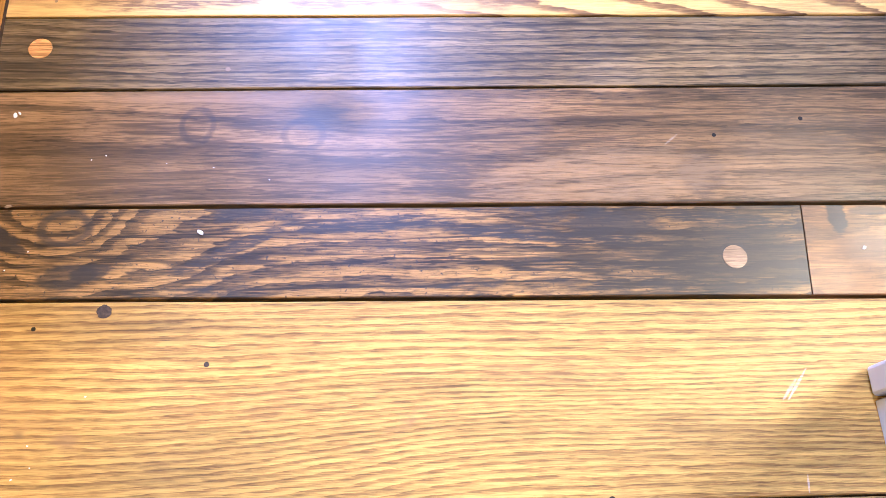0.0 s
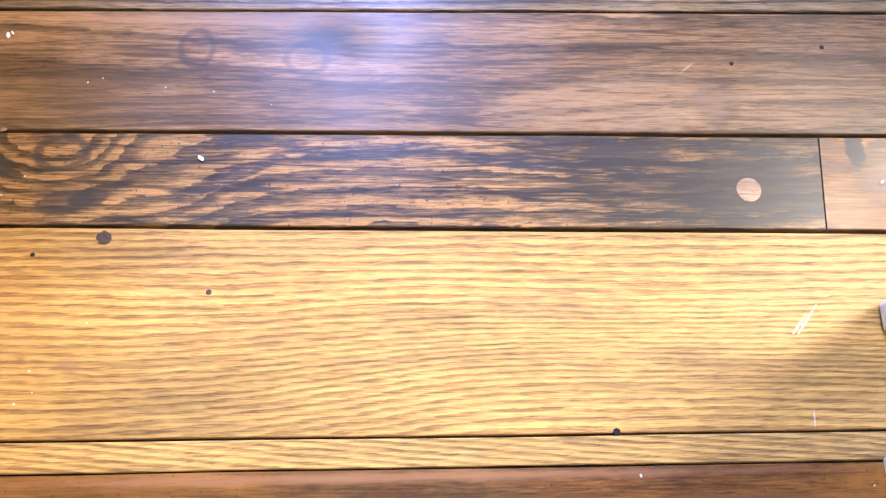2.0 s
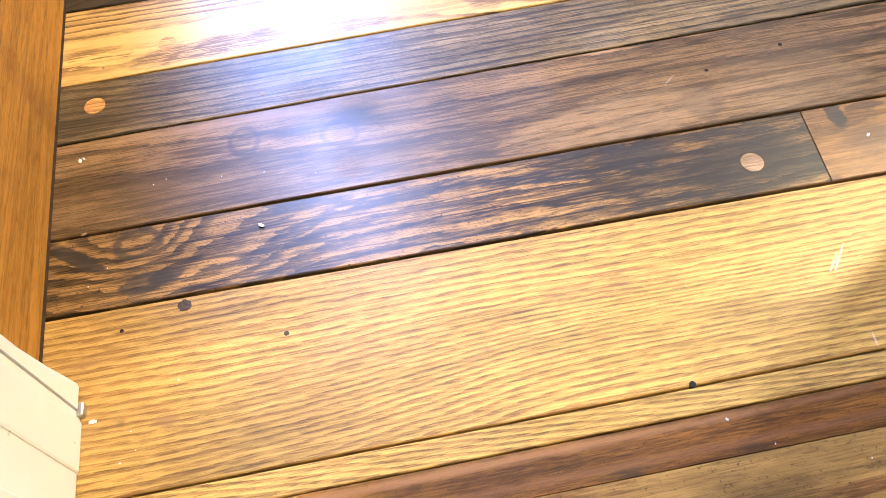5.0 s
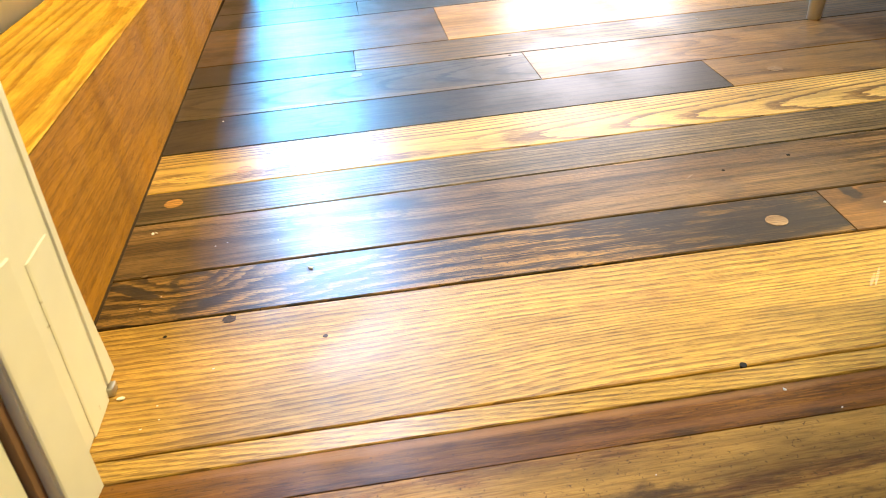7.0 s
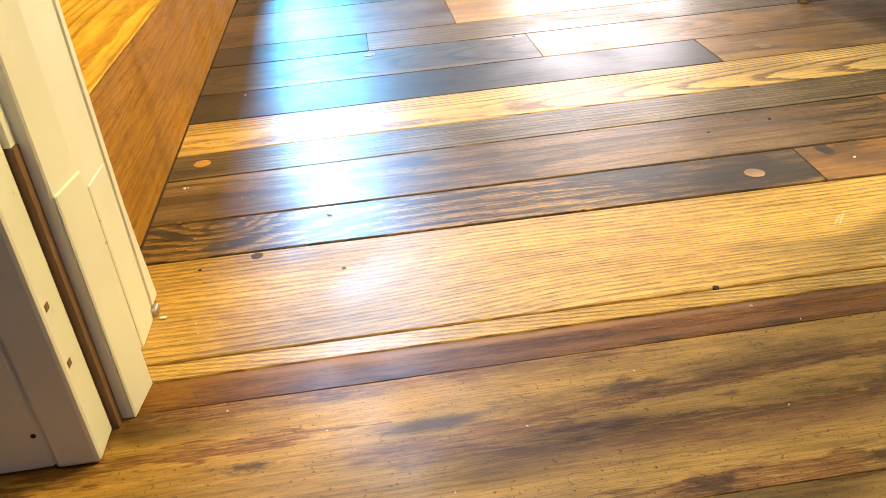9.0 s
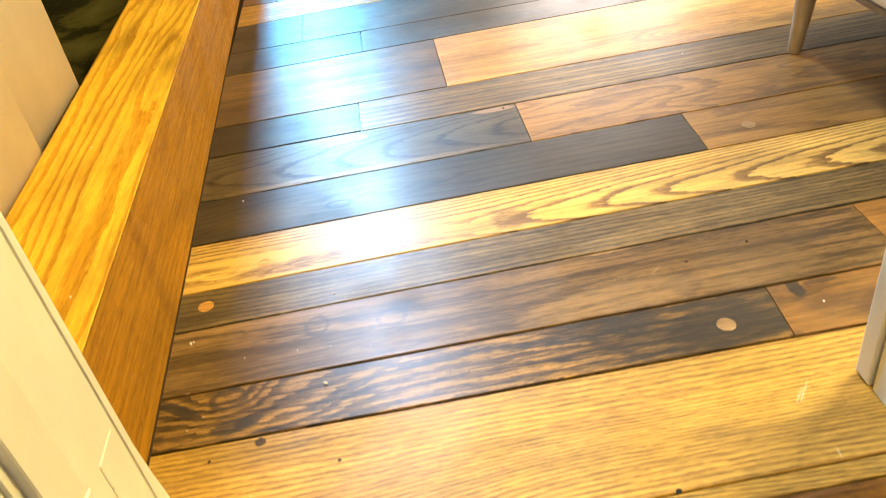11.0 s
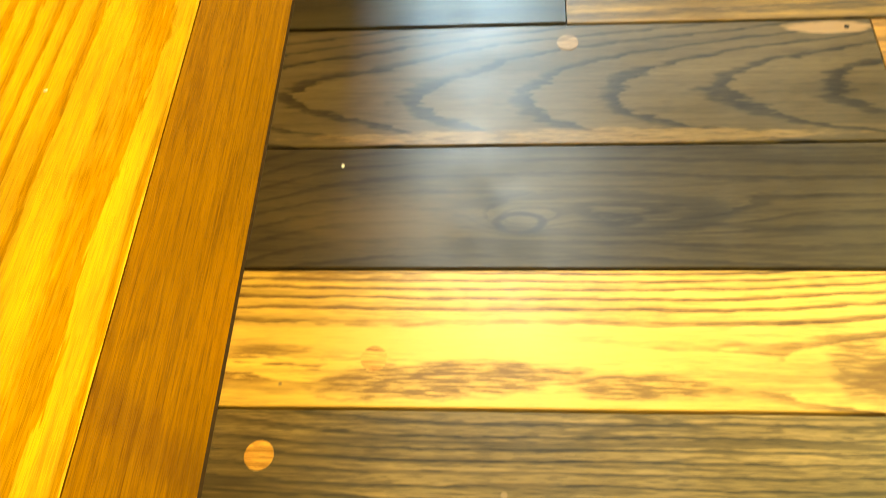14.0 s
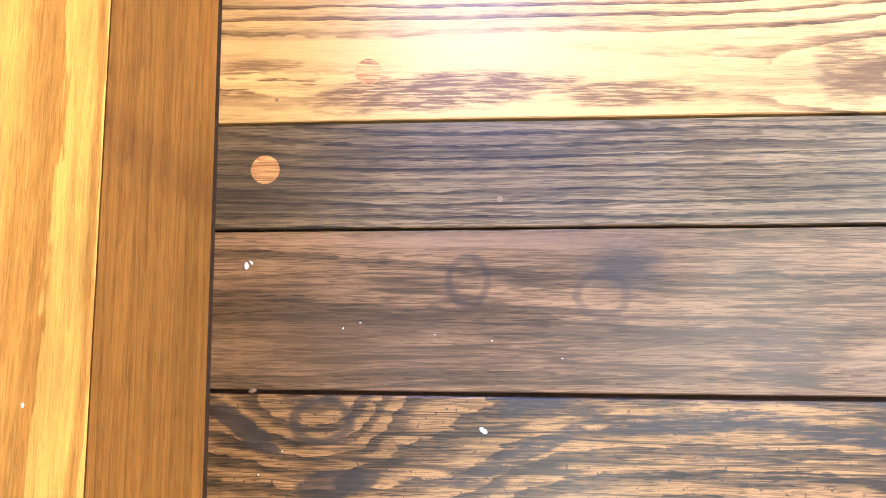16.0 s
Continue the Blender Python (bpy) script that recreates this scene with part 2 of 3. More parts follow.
DARK = (0.028, 0.024, 0.022)
m_curb_top = wood("curb_top_oak", 3, (0.76, 0.45, 0.045), (0.46, 0.20, 0.008), 8.0, (1.3, 8.0), "y", width=0.24, wiggle=0.1, rough=0.6, coat=0.0, blend=0.85, ragged_ring=0.25, tilt=5.0, swing=0.9, fleck=0.3, streaky=0.4, veins=0.15, spec=0.15)
m_curb_face = wood("curb_face_oak", 9, (0.40, 0.185, 0.008), (0.26, 0.11, 0.005), 14.0, (0.3, 20.0), "y", mottle=0.35, rough=0.55, coat=0.0, blend=0.7, streaky=0.35, veins=0.3, spec=0.25,
                   stains=(("soft", 0.0, 0.285, 0.5, 0.03, 0.25, (0.10, 0.035, 0.01)),))
m_white = paint("white_paint", (0.74, 0.735, 0.71), 0.38, 0.35)
# unseen walls and ceiling: dark tones chosen to cut bounce and floor reflections
m_wall = paint("wall_paint", (0.16, 0.13, 0.10), 0.7)
# the hall's dimness is put into its wall colour
m_hall_wall_dim = paint("hall_wall_dim", (0.13, 0.13, 0.14), 0.7)
m_ceiling = paint("ceiling_boards", (0.22, 0.14, 0.08), 0.7)
m_groove = paint("bare_brown_wood", (0.17, 0.09, 0.05), 0.6)
m_post = paint("post_enamel", (0.88, 0.87, 0.84), 0.3)
m_slate = slate("mottled_slate")
m_grout = plain("dark_grout", (0.03, 0.028, 0.024), 0.9)
m_gap = plain("gap_dust_shade", (0.035, 0.018, 0.008), 0.95, 0.0, 120, 0.4)
m_metal = plain("worn_steel", (0.55, 0.54, 0.52), 0.35, 1.0)
m_fabric = fabric("white_upholstery")
m_leg = plain("leg_beech", (0.52, 0.43, 0.34), 0.35, 0.0, 40, 0.12)
m_frame = plain("grey_wood_frame", (0.33, 0.29, 0.26), 0.5)
m_chip = plain("paint_chip_white", (0.8, 0.79, 0.77), 0.6)
m_plug = wood("plug_oak", 31, (0.720, 0.384, 0.091), (0.420, 0.192, 0.048), 10, (8, 60), "x", fleck=0.8)
m_plug_pale = wood("plug_pale", 33, (0.42, 0.275, 0.135), (0.26, 0.16, 0.085), 10, (8, 60), "x", fleck=0.8)
m_leaf_brown = plain("tan_filler", (0.24, 0.16, 0.08), 0.6)
m_hole = plain("old_nail_hole", (0.012, 0.01, 0.008), 0.9)
m_knot = plain("dark_knot", (0.05, 0.03, 0.017), 0.7, 0.0, 300, 0.7)
# glow shared by the added fill fixtures
m_glow = bpy.data.materials.new("fill_panel_glow")
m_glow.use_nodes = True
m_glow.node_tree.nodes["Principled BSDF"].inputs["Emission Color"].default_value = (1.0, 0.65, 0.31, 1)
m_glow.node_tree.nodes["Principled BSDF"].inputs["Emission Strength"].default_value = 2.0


# ---- mesh helpers ----
def mesh_of(name, bm, material, smooth=False):
    me = bpy.data.meshes.new(name)
    bmesh.ops.recalc_face_normals(bm, faces=bm.faces)
    bm.to_mesh(me)
    bm.free()
    me.materials.append(material)
    if smooth:
        for p in me.polygons:
            p.use_smooth = True
    return me


def thing(name, bm, material, smooth=False):
    return new(name, mesh_of(name, bm, material, smooth))


def part(name, bm, material, parent, label="", smooth=False):
    ob = new(name, mesh_of(name, bm, material, smooth))
    ob.parent = parent
    return tagged(ob, label)


def prism(corners, z0, z1, bevel=0.0, segments=1, bm=None):
    """An upright block over a plan of corners, counter-clockwise."""
    bm = bm or bmesh.new()
    lo = [bm.verts.new((x, y, z0)) for x, y in corners]
    hi = [bm.verts.new((x, y, z1)) for x, y in corners]
    k = len(corners)
    faces = [bm.faces.new(lo[::-1]), bm.faces.new(hi)] + [bm.faces.new((lo[i], lo[(i + 1) % k], hi[(i + 1) % k], hi[i])) for i in range(k)]
    if bevel:
        edges = {e for f in faces for e in f.edges}
        bmesh.ops.bevel(bm, geom=list(edges), offset=bevel, segments=segments, profile=0.5, affect="EDGES")
    return bm


def box(x0, x1, y0, y1, z0, z1, bevel=0.0, segments=1, bm=None):
    return prism([(x0, y0), (x1, y0), (x1, y1), (x0, y1)], z0, z1, bevel, segments, bm)


def empty(name, at=(0, 0, 0)):
    ob = new(name)
    ob.location = at
    return ob


def seat_on(ob, parent):
    """Parts built in world places under an Empty that stands elsewhere."""
    ob.matrix_parent_inverse = Matrix.Translation(parent.location).inverted()
    return ob


# ---- the far room's plank floor ----
def seam(a, b):
    """The y of a joint at any x, from its y at x = 0 and x = 1."""
    return lambda x: a + (b - a) * x


def board(parent, x0, x1, near, far, material, label="", gap=0.0016, z=0.0, skew0=0.0, skew=0.0, bevel=0.0012):
    """One floor board between two joints; its ends may run askew; its long edges waver a little, as sawn."""
    bm = bmesh.new()
    steps = max(2, int((x1 - x0) / 0.12))
    top, bottom = [], []
    for side, line, sign in ((0, near, 1), (1, far, -1)):
        row = []
        for i in range(steps + 1):
            f = i / steps
            x = x0 + (x1 - x0) * f + (skew0 * (1 - f) + skew * f if side else 0.0)
            row.append((x, line(x) + sign * gap + 0.0009 * noise.noise((x * 9, line(0) * 31 + side * 0.3, 3.3))))
        top.append([bm.verts.new((x, y + sign * bevel, z)) for x, y in row])
        bottom.append([bm.verts.new((x, y, z - bevel)) for x, y in row])
    deep = [[bm.verts.new((v.co.x, v.co.y, z - 0.016)) for v in r] for r in bottom]
    for i in range(steps):
        bm.faces.new((top[0][i], top[0][i + 1], top[1][i + 1], top[1][i]))
        for s in (0, 1):
            bm.faces.new((top[s][i], top[s][i + 1], bottom[s][i + 1], bottom[s][i]))
            bm.faces.new((bottom[s][i], bottom[s][i + 1], deep[s][i + 1], deep[s][i]))
    for i in (0, steps):
        bm.faces.new((top[0][i], top[1][i], bottom[1][i], deep[1][i], deep[0][i], bottom[0][i]))
    return part("plank", bm, material, parent, label)


floor = tagged(thing("floor", box(-0.4, 3.2, 0.0, 3.1, -0.06, -0.013), m_gap), "reclaimed mixed-tone plank floor with dark gaps", "floor", kind="structure")

S = [seam(0.008, -0.004), seam(0.111, 0.106), seam(0.252, 0.258), seam(0.351, 0.359), seam(0.495, 0.497), seam(0.648, 0.649), seam(0.832, 0.827),
     seam(0.979, 0.974), seam(1.287, 1.287), seam(1.446, 1.43), seam(1.664, 1.69), seam(1.852, 1.80), seam(2.0, 2.0), seam(2.15, 2.14)]

w_a = wood("plank_black_figure", 101, (0.36, 0.20, 0.05), (0.014, 0.011, 0.008), 5.0, (4.0, 9.0), tilt=10.0, swing=0.3, wiggle=0.42, ragged_ring=0.3, veins=0.85, streaky=0.5,
           bends=((0, 0, ((0.0, 0.0), (0.1, 0.0), (0.2, 0.012), (0.3, 0.046), (0.4, 0.060), (0.5, 0.059), (0.66, 0.045), (0.9, 0.054))),
                  (0.03, 0.105, ((0.0, 0.0), (0.1, 0.0), (0.2, 0.03), (0.3, 0.04), (0.4, 0.035), (0.6, 0.02), (0.9, 0.02)))),
           knots=((0.100, 0.088, 0.095, 0.06, 0.32),),
           stains=(("soft", 0.82, 0.045, 0.20, 0.07, 0.85, DARK), ("soft", 0.80, 0.05, 0.12, 0.05, 0.6, DARK), ("dash", 0.68, 0.03, 0.12, 0.05, 0.55, DARK), ("blob", 0.112, 0.032, 0.035, 0.014, 0.75, DARK, 10),
                   ("blob", 0.035, 0.08, 0.04, 0.010, 0.85, DARK, -35), ("dash", 0.42, 0.087, 0.10, 0.010, 0.95, DARK, 3), ("dash", 0.60, 0.073, 0.13, 0.010, 0.9, DARK, -5), ("dash", 0.80, 0.088, 0.11, 0.008, 0.95, DARK, -5), ("blob", 0.135, 0.036, 0.022, 0.010, 0.8, DARK, 10), ("ring", 0.103, 0.086, 0.030, 0.022, 0.7, DARK),
                   ("dash", 0.28, 0.062, 0.08, 0.008, 0.9, DARK, 25), ("dash", 0.62, 0.068, 0.12, 0.007, 0.8, DARK, -5)),
           grime=0.42, width=0.34, fleck=0.9, wear=0.3)
w_a2 = wood("plank_tan_stained", 103, (0.28, 0.14, 0.04), (0.119, 0.064, 0.026), 8.0, (1.2, 10.0), grime=0.12,
            stains=(("blob", 0.928, 0.092, 0.012, 0.022, 0.9, DARK), ("soft", 0.955, 0.05, 0.05, 0.03, 0.6, (0.07, 0.04, 0.026)), ("soft", 1.02, 0.03, 0.06, 0.05, 0.6, (0.06, 0.035, 0.025)),
                    ("blob", 0.965, 0.096, 0.03, 0.006, 0.7, DARK)))
w_w = wood("plank_wide_brown", 107, (0.25, 0.145, 0.052), (0.060, 0.036, 0.012), 5.5, (1.2, 7.0), grime=0.14, grime_colour=(0.06, 0.036, 0.014), veins=0.75, tilt=5.0, swing=0.6, wiggle=0.12, ragged_ring=0.35,
           stains=(("ring", 0.229, 0.207, 0.021, 0.026, 0.45, (0.02, 0.019, 0.019)), ("soft", 0.366, 0.219, 0.042, 0.028, 0.85, (0.03, 0.026, 0.022)),
                   ("ring", 0.345, 0.195, 0.026, 0.024, 0.38, (0.025, 0.022, 0.022)), ("dash", 0.50, 0.150, 0.06, 0.035, 0.5, (0.05, 0.034, 0.02)),
                   ("soft", 0.13, 0.15, 0.18, 0.055, 0.5, (0.08, 0.048, 0.018)), ("soft", 0.36, 0.145, 0.16, 0.045, 0.4, (0.08, 0.053, 0.03)),
                   ("dash", 0.785, 0.145, 0.03, 0.035, 0.7, (0.06, 0.04, 0.026)), ("dash", 0.68, 0.140, 0.15, 0.040, 0.5, (0.28, 0.18, 0.085), 5), ("dash", 0.63, 0.180, 0.12, 0.004, 0.7, (0.06, 0.04, 0.02), 8), ("dash", 0.50, 0.135, 0.035, 0.03, 0.6, (0.06, 0.042, 0.026)), ("dash", 0.90, 0.15, 0.11, 0.055, 0.35, (0.24, 0.15, 0.07)),
                   ("soft", 0.24, 0.243, 0.25, 0.012, 0.55, (0.30, 0.18, 0.085)), ("dash", 0.95, 0.20, 0.14, 0.02, 0.5, (0.06, 0.045, 0.03)), ("dash", 0.756, 0.186, 0.011, 0.0012, 0.3, (0.5, 0.45, 0.4), 40)),
           width=0.2, fleck=0.9, streaky=0.5)
w_w2 = wood("plank_orange_end", 109, (0.412, 0.204, 0.050), (0.175, 0.086, 0.030), 6.0, (1.2, 9.0))
w_p = wood("plank_grey_lined", 113, (0.235, 0.160, 0.064), (0.024, 0.018, 0.009), 10.0, (1.4, 9.0), tilt=7.5, swing=0.55, width=0.18, fleck=0.9, blend=0.9, veins=0.6, ragged_ring=0.3, streaky=0.6, wiggle=0.2,
           stains=(("soft", 0.03, 0.30, 0.16, 0.06, 0.55, (0.045, 0.033, 0.02)), ("dash", 0.24, 0.295, 0.10, 0.010, 0.3, (0.30, 0.20, 0.08))))
w_l = wood("plank_light_cathedral", 127, (0.74, 0.47, 0.12), (0.14, 0.066, 0.020), 5.6, (4.0, 11.0), width=0.22, fleck=0.45, swing=0.20, ragged_ring=0.25, blend=1.0, streaky=0.6, veins=0.1,
           wiggle=0.2, arch=(0.50, 0.392, 1.37, 114.0), phase=0.03,
           stains=(("soft", 0.23, 0.415, 0.36, 0.034, 0.95, (0.74, 0.47, 0.12)), ("soft", 0.25, 0.367, 0.36, 0.02, 0.9, (0.72, 0.455, 0.115)),
                   ("dash", 0.20, 0.380, 0.13, 0.020, 0.95, (0.17, 0.09, 0.026), 4), ("dash", 0.37, 0.376, 0.07, 0.014, 0.9, (0.17, 0.09, 0.026)), ("dash", 0.57, 0.395, 0.035, 0.035, 0.85, (0.17, 0.09, 0.026), 60),
                   ("dash", 0.10, 0.486, 0.09, 0.007, 0.7, (0.17, 0.09, 0.026)), ("dash", 0.04, 0.408, 0.04, 0.006, 0.7, (0.17, 0.09, 0.026))))
w_h = wood("plank_charcoal", 131, (0.054, 0.040, 0.020), (0.003, 0.0025, 0.002), 6.0, (1.6, 8.0), tilt=9.0, swing=0.4, knots=((0.271, 0.551, 0.06, 0.026, 0.35), (0.36, 0.560, 0.22, 0.036, 0.4)), grime=0.1,
           bends=((0, 0, ((0.0, -0.02), (0.09, 0.0), (0.3, 0.003), (0.6, 0.0), (1.0, 0.008))),), width=0.16, blend=0.6, veins=0.35, wiggle=0.15, ragged_ring=0.3, streaky=0.35, fleck=0.4,
           stains=(("ring", 0.270, 0.549, 0.029, 0.014, 0.95, (0.006, 0.005, 0.005)), ("ring", 0.335, 0.560, 0.160, 0.029, 0.5, (0.008, 0.007, 0.006)), ("dash", 0.36, 0.553, 0.035, 0.010, 0.8, (0.008, 0.007, 0.006)), ("soft", 0.14, 0.55, 0.13, 0.05, 0.5, (0.11, 0.075, 0.03))))
w_h2 = wood("plank_tan", 137, (0.340, 0.185, 0.048), (0.133, 0.071, 0.028), 7.0, (1.0, 8.0), grime=0.06)
w_g = wood("plank_smoky_figure", 139, (0.095, 0.069, 0.034), (0.004, 0.0035, 0.003), 4.2, (4.0, 12.0), arch=(-0.3, 0.722, 2.1, 85.0), phase=0.2, width=0.15, blend=0.9, veins=0.25, wiggle=0.26, ragged_ring=0.3, streaky=0.35, fleck=0.4, swing=0.34,
           stains=(("blob", 0.62, 0.815, 0.05, 0.010, 0.8, (0.33, 0.21, 0.12)), ("dash", 0.32, 0.66, 0.3, 0.012, 0.55, (0.32, 0.20, 0.08))))
w_g2 = wood("plank_tan_curly", 149, (0.381, 0.200, 0.050), (0.140, 0.071, 0.026), 9.0, (2.2, 9.0), width=0.25)
w_f = wood("plank_slate_dark", 151, (0.038, 0.031, 0.014), (0.017, 0.015, 0.011), 8.0, (0.8, 12.0))
w_f2 = wood("plank_weathered", 157, (0.263, 0.161, 0.048), (0.052, 0.039, 0.024), 7.0, (0.55, 10.0), tilt=5.0, grime=0.08, width=0.34)
w_k = wood("plank_mid_brown", 163, (0.168, 0.095, 0.027), (0.081, 0.049, 0.023), 6.0, (0.8, 6.0))
w_k2 = wood("plank_light_orange", 167, (0.567, 0.311, 0.080), (0.36, 0.19, 0.055), 7.0, (0.9, 7.0), knots=((1.18, 1.05, 0.22, 0.05, 0.5),), width=0.3)
w_m = wood("plank_dark_brown", 173, (0.052, 0.039, 0.016), (0.027, 0.021, 0.014), 6.0, (0.8, 8.0))
w_m2 = wood("plank_grey_brown", 179, (0.076, 0.054, 0.022), (0.035, 0.029, 0.019), 6.0, (0.9, 9.0), grime=0.06)
w_o = wood("plank_yellow_oak", 181, (0.484, 0.272, 0.055), (0.203, 0.107, 0.030), 6.0, (0.8, 8.0))
w_o2 = wood("plank_tan_striped", 191, (0.309, 0.179, 0.050), (0.084, 0.057, 0.028), 6.0, (0.6, 9.0))
w_q = wood("plank_reddish_brown", 193, (0.143, 0.067, 0.019), (0.063, 0.033, 0.014), 6.0, (0.8, 8.0))

E_X = 3.2


def row(i, *pieces):
    """The boards of one course, from the curb to the east wall: (end x, board, label, skew)."""
    x, before = -0.02, 0.0
    for end, mat, label, skew in pieces:
        board(floor, x + 0.0008, end - 0.0008, S[i], S[i + 1], mat, label, skew0=before, skew=skew, gap=0.0026 if i == 0 else 0.0034 if mat is w_f else 0.0014)
        x, before = end, skew


row(0, (0.882, w_a, "tan plank with black swirling figure", 0.008), (2.1, w_a2, "tan plank with dark stains", 0.0), (E_X, w_h2, "", 0))
row(1, (1.106, w_w, "wide brown plank with ring stains", 0.0), (2.4, w_w2, "orange-brown plank", 0), (E_X, w_w, "", 0))
row(2, (1.9, w_p, "grey-brown plank with dark straight grain", 0.0), (E_X, w_h2, "", 0))
row(3, (2.2, w_l, "pale oak plank with brown cathedral grain", 0.0), (E_X, w_k2, "", 0))
row(4, (0.968, w_h, "charcoal plank with an eye-shaped figure", 0.006), (2.0, w_h2, "tan plank", 0), (E_X, w_m2, "", 0))
row(5, (0.666, w_g, "smoky grey plank with dark figure", 0.002), (2.3, w_g2, "tan curly-grained plank", 0), (E_X, w_f, "", 0))
row(6, (0.326, w_f, "short slate-dark plank", 0.0), (2.5, w_f2, "weathered striped tan plank", 0), (E_X, w_o, "", 0))
row(7, (0.537, w_k, "wide mid-brown plank", 0.004), (2.1, w_k2, "wide light orange oak plank", 0), (E_X, w_k, "", 0))
row(8, (0.351, w_m, "dark brown plank", 0.0), (2.4, w_m2, "grey-brown plank", 0), (E_X, w_o2, "", 0))
row(9, (0.182, w_m, "dark brown plank", 0.0), (1.9, w_m2, "grey-brown plank", 0), (E_X, w_g2, "", 0))
row(10, (0.512, w_o, "yellow oak plank", 0.0), (2.2, w_o2, "striped tan plank", 0), (E_X, w_q, "", 0))
row(11, (0.10, w_q, "reddish brown plank", 0.0), (1.6, w_k2, "light orange plank", 0), (E_X, w_m2, "", 0))
row(12, (0.10, w_q, "reddish brown plank", 0.0), (1.3, w_o2, "striped tan plank", 0), (E_X, w_h2, "", 0))
pool = [w_o, w_m, w_q, w_h2, w_m2, w_k2, w_g2, w_f2, w_k]
rnd = random.Random(5)
y = 2.145
while y < 3.09:
    w = min(rnd.choice((0.1, 0.13, 0.15, 0.18)), 3.1 - y)
    x = -0.1
    while x < E_X:
        end = min(E_X, x + rnd.uniform(0.6, 1.5))
        board(floor, x + 0.001, end - 0.001, S[13] if y < 2.15 else seam(y, y), seam(y + w, y + w), rnd.choice(pool))
        x = end
    y += w

# round plugs let into the boards
def plug(parent, x, y, r, material, label, height=0.0006):
    bm = bmesh.new()
    bmesh.ops.create_cone(bm, cap_ends=True, segments=40, radius1=r, radius2=r * 0.985, depth=0.006)
    bmesh.ops.translate(bm, verts=bm.verts, vec=(x, y, height - 0.003))
    return part("plug", bm, material, parent, label)


plug(floor, 0.045, 0.308, 0.0133, m_plug, "round pale oak plug")
plug(floor, 0.806, 0.044, 0.0133, m_plug_pale, "round tan oak plug")
plug(floor, 0.326, 0.800, 0.0125, m_plug_pale, "round greyish plug")
plug(floor, 1.072, 0.557, 0.0133, m_plug_pale, "round tan plug")
plug(floor, 0.137, 0.400, 0.0125, m_plug, "round oak plug level with its board", 0.0002)
plug(floor, 0.257, 0.280, 0.0028, m_leaf_brown, "small tan plug")
plug(floor, 0.053, 0.374, 0.0018, m_leaf_brown, "small brown spot", 0.0002)
for hx, hy, hr in ((0.807, 0.192, 0.0024), (0.912, 0.213, 0.0026), (0.64, 0.815, 0.003)):
    plug(floor, hx, hy, hr, m_hole, "old nail hole", 0.0003)

# ---- threshold of light oak in the doorway ----
w_thr = wood("threshold_oak", 211, (0.57, 0.345, 0.058), (0.215, 0.095, 0.014), 16.0, (2.2, 11.0), blend=0.85, grime=0.10, grime_colour=(0.30, 0.16, 0.05), width=0.34, fleck=0.6, tilt=7.5, swing=0.22, wiggle=0.3, streaky=0.5, veins=0.08, ragged_ring=0.62,
             bends=((0, 0, ((-0.05, 0.006), (0.25, 0.0), (0.5, 0.006), (0.7, 0.003), (1.05, 0.0))), (-0.07, -0.17, ((-0.05, 0.0), (0.2, 0.0), (0.38, 0.016), (0.53, 0.036), (0.68, 0.040), (1.05, 0.026)))), rough=0.5, coat=0.9, coat_rough=0.4, wear=0.4,
             stains=(("soft", 0.134, -0.13, 0.016, 0.012, 0.6, (0.27, 0.15, 0.05)), ("soft", 0.09, -0.125, 0.008, 0.006, 0.6, (0.12, 0.07, 0.03)), ("soft", 0.05, -0.10, 0.09, 0.08, 0.25, (0.4, 0.22, 0.07)),
                     ("dash", 0.60, -0.075, 0.09, 0.018, 0.4, (0.25, 0.12, 0.035)), ("dash", 0.30, -0.10, 0.10, 0.02, 0.3, (0.25, 0.12, 0.035)),
                     # scratches, painted pale with their glint in the colour
                     ("dash", 0.846, -0.094, 0.022, 0.0016, 0.32, (0.85, 0.82, 0.78), 52), ("dash", 0.838, -0.098, 0.016, 0.0018, 0.25, (0.85, 0.82, 0.78), 50), ("dash", 0.838, -0.190, 0.010, 0.0012, 0.35, (0.85, 0.82, 0.78), 85)))
w_strip = wood("threshold_strip_oak", 223, (0.60, 0.37, 0.07), (0.200, 0.090, 0.020), 17.0, (2.2, 11.0), blend=0.75, width=0.36, fleck=0.7, tilt=10.0, swing=0.14, wiggle=0.25, bends=((0, 0, ((-0.05, 0.05), (0.5, 0.0), (1.05, -0.05))),), streaky=0.4, veins=0.1, ragged_ring=0.35, rough=0.5, coat=0.8, coat_rough=0.3)
threshold = tagged(thing("threshold", box(-0.1, 1.1, -0.227, 0.004, -0.05, -0.013), m_gap), "light oak door threshold of two boards", "threshold", kind="structure")
board(threshold, -0.05, 1.05, seam(-0.1985, -0.203), S[0], w_thr, "wide light oak board", gap=0.0014)
board(threshold, -0.05, 1.05, seam(-0.2275, -0.230), seam(-0.1985, -0.203), w_strip, "narrow light oak strip", gap=0.0009)
knot_bm = bmesh.new()
bmesh.ops.create_cone(knot_bm, cap_ends=True, segments=24, radius1=0.0075, radius2=0.0072, depth=0.006)
for v in knot_bm.verts:
    v.co += Vector((0.154 + 0.0022 * noise.noise(v.co * 420), -0.005, -0.0026))
part("knot", knot_bm, m_knot, threshold, "dark round knot")
plug(threshold, 0.259, -0.061, 0.0028, m_knot, "brown spot", 0.0003)
plug(threshold, 0.646, -0.199, 0.0035, m_hole, "dark chip in the joint", 0.0003)
plug(threshold, 0.088, -0.022, 0.0022, m_hole, "dark spot", 0.0003)

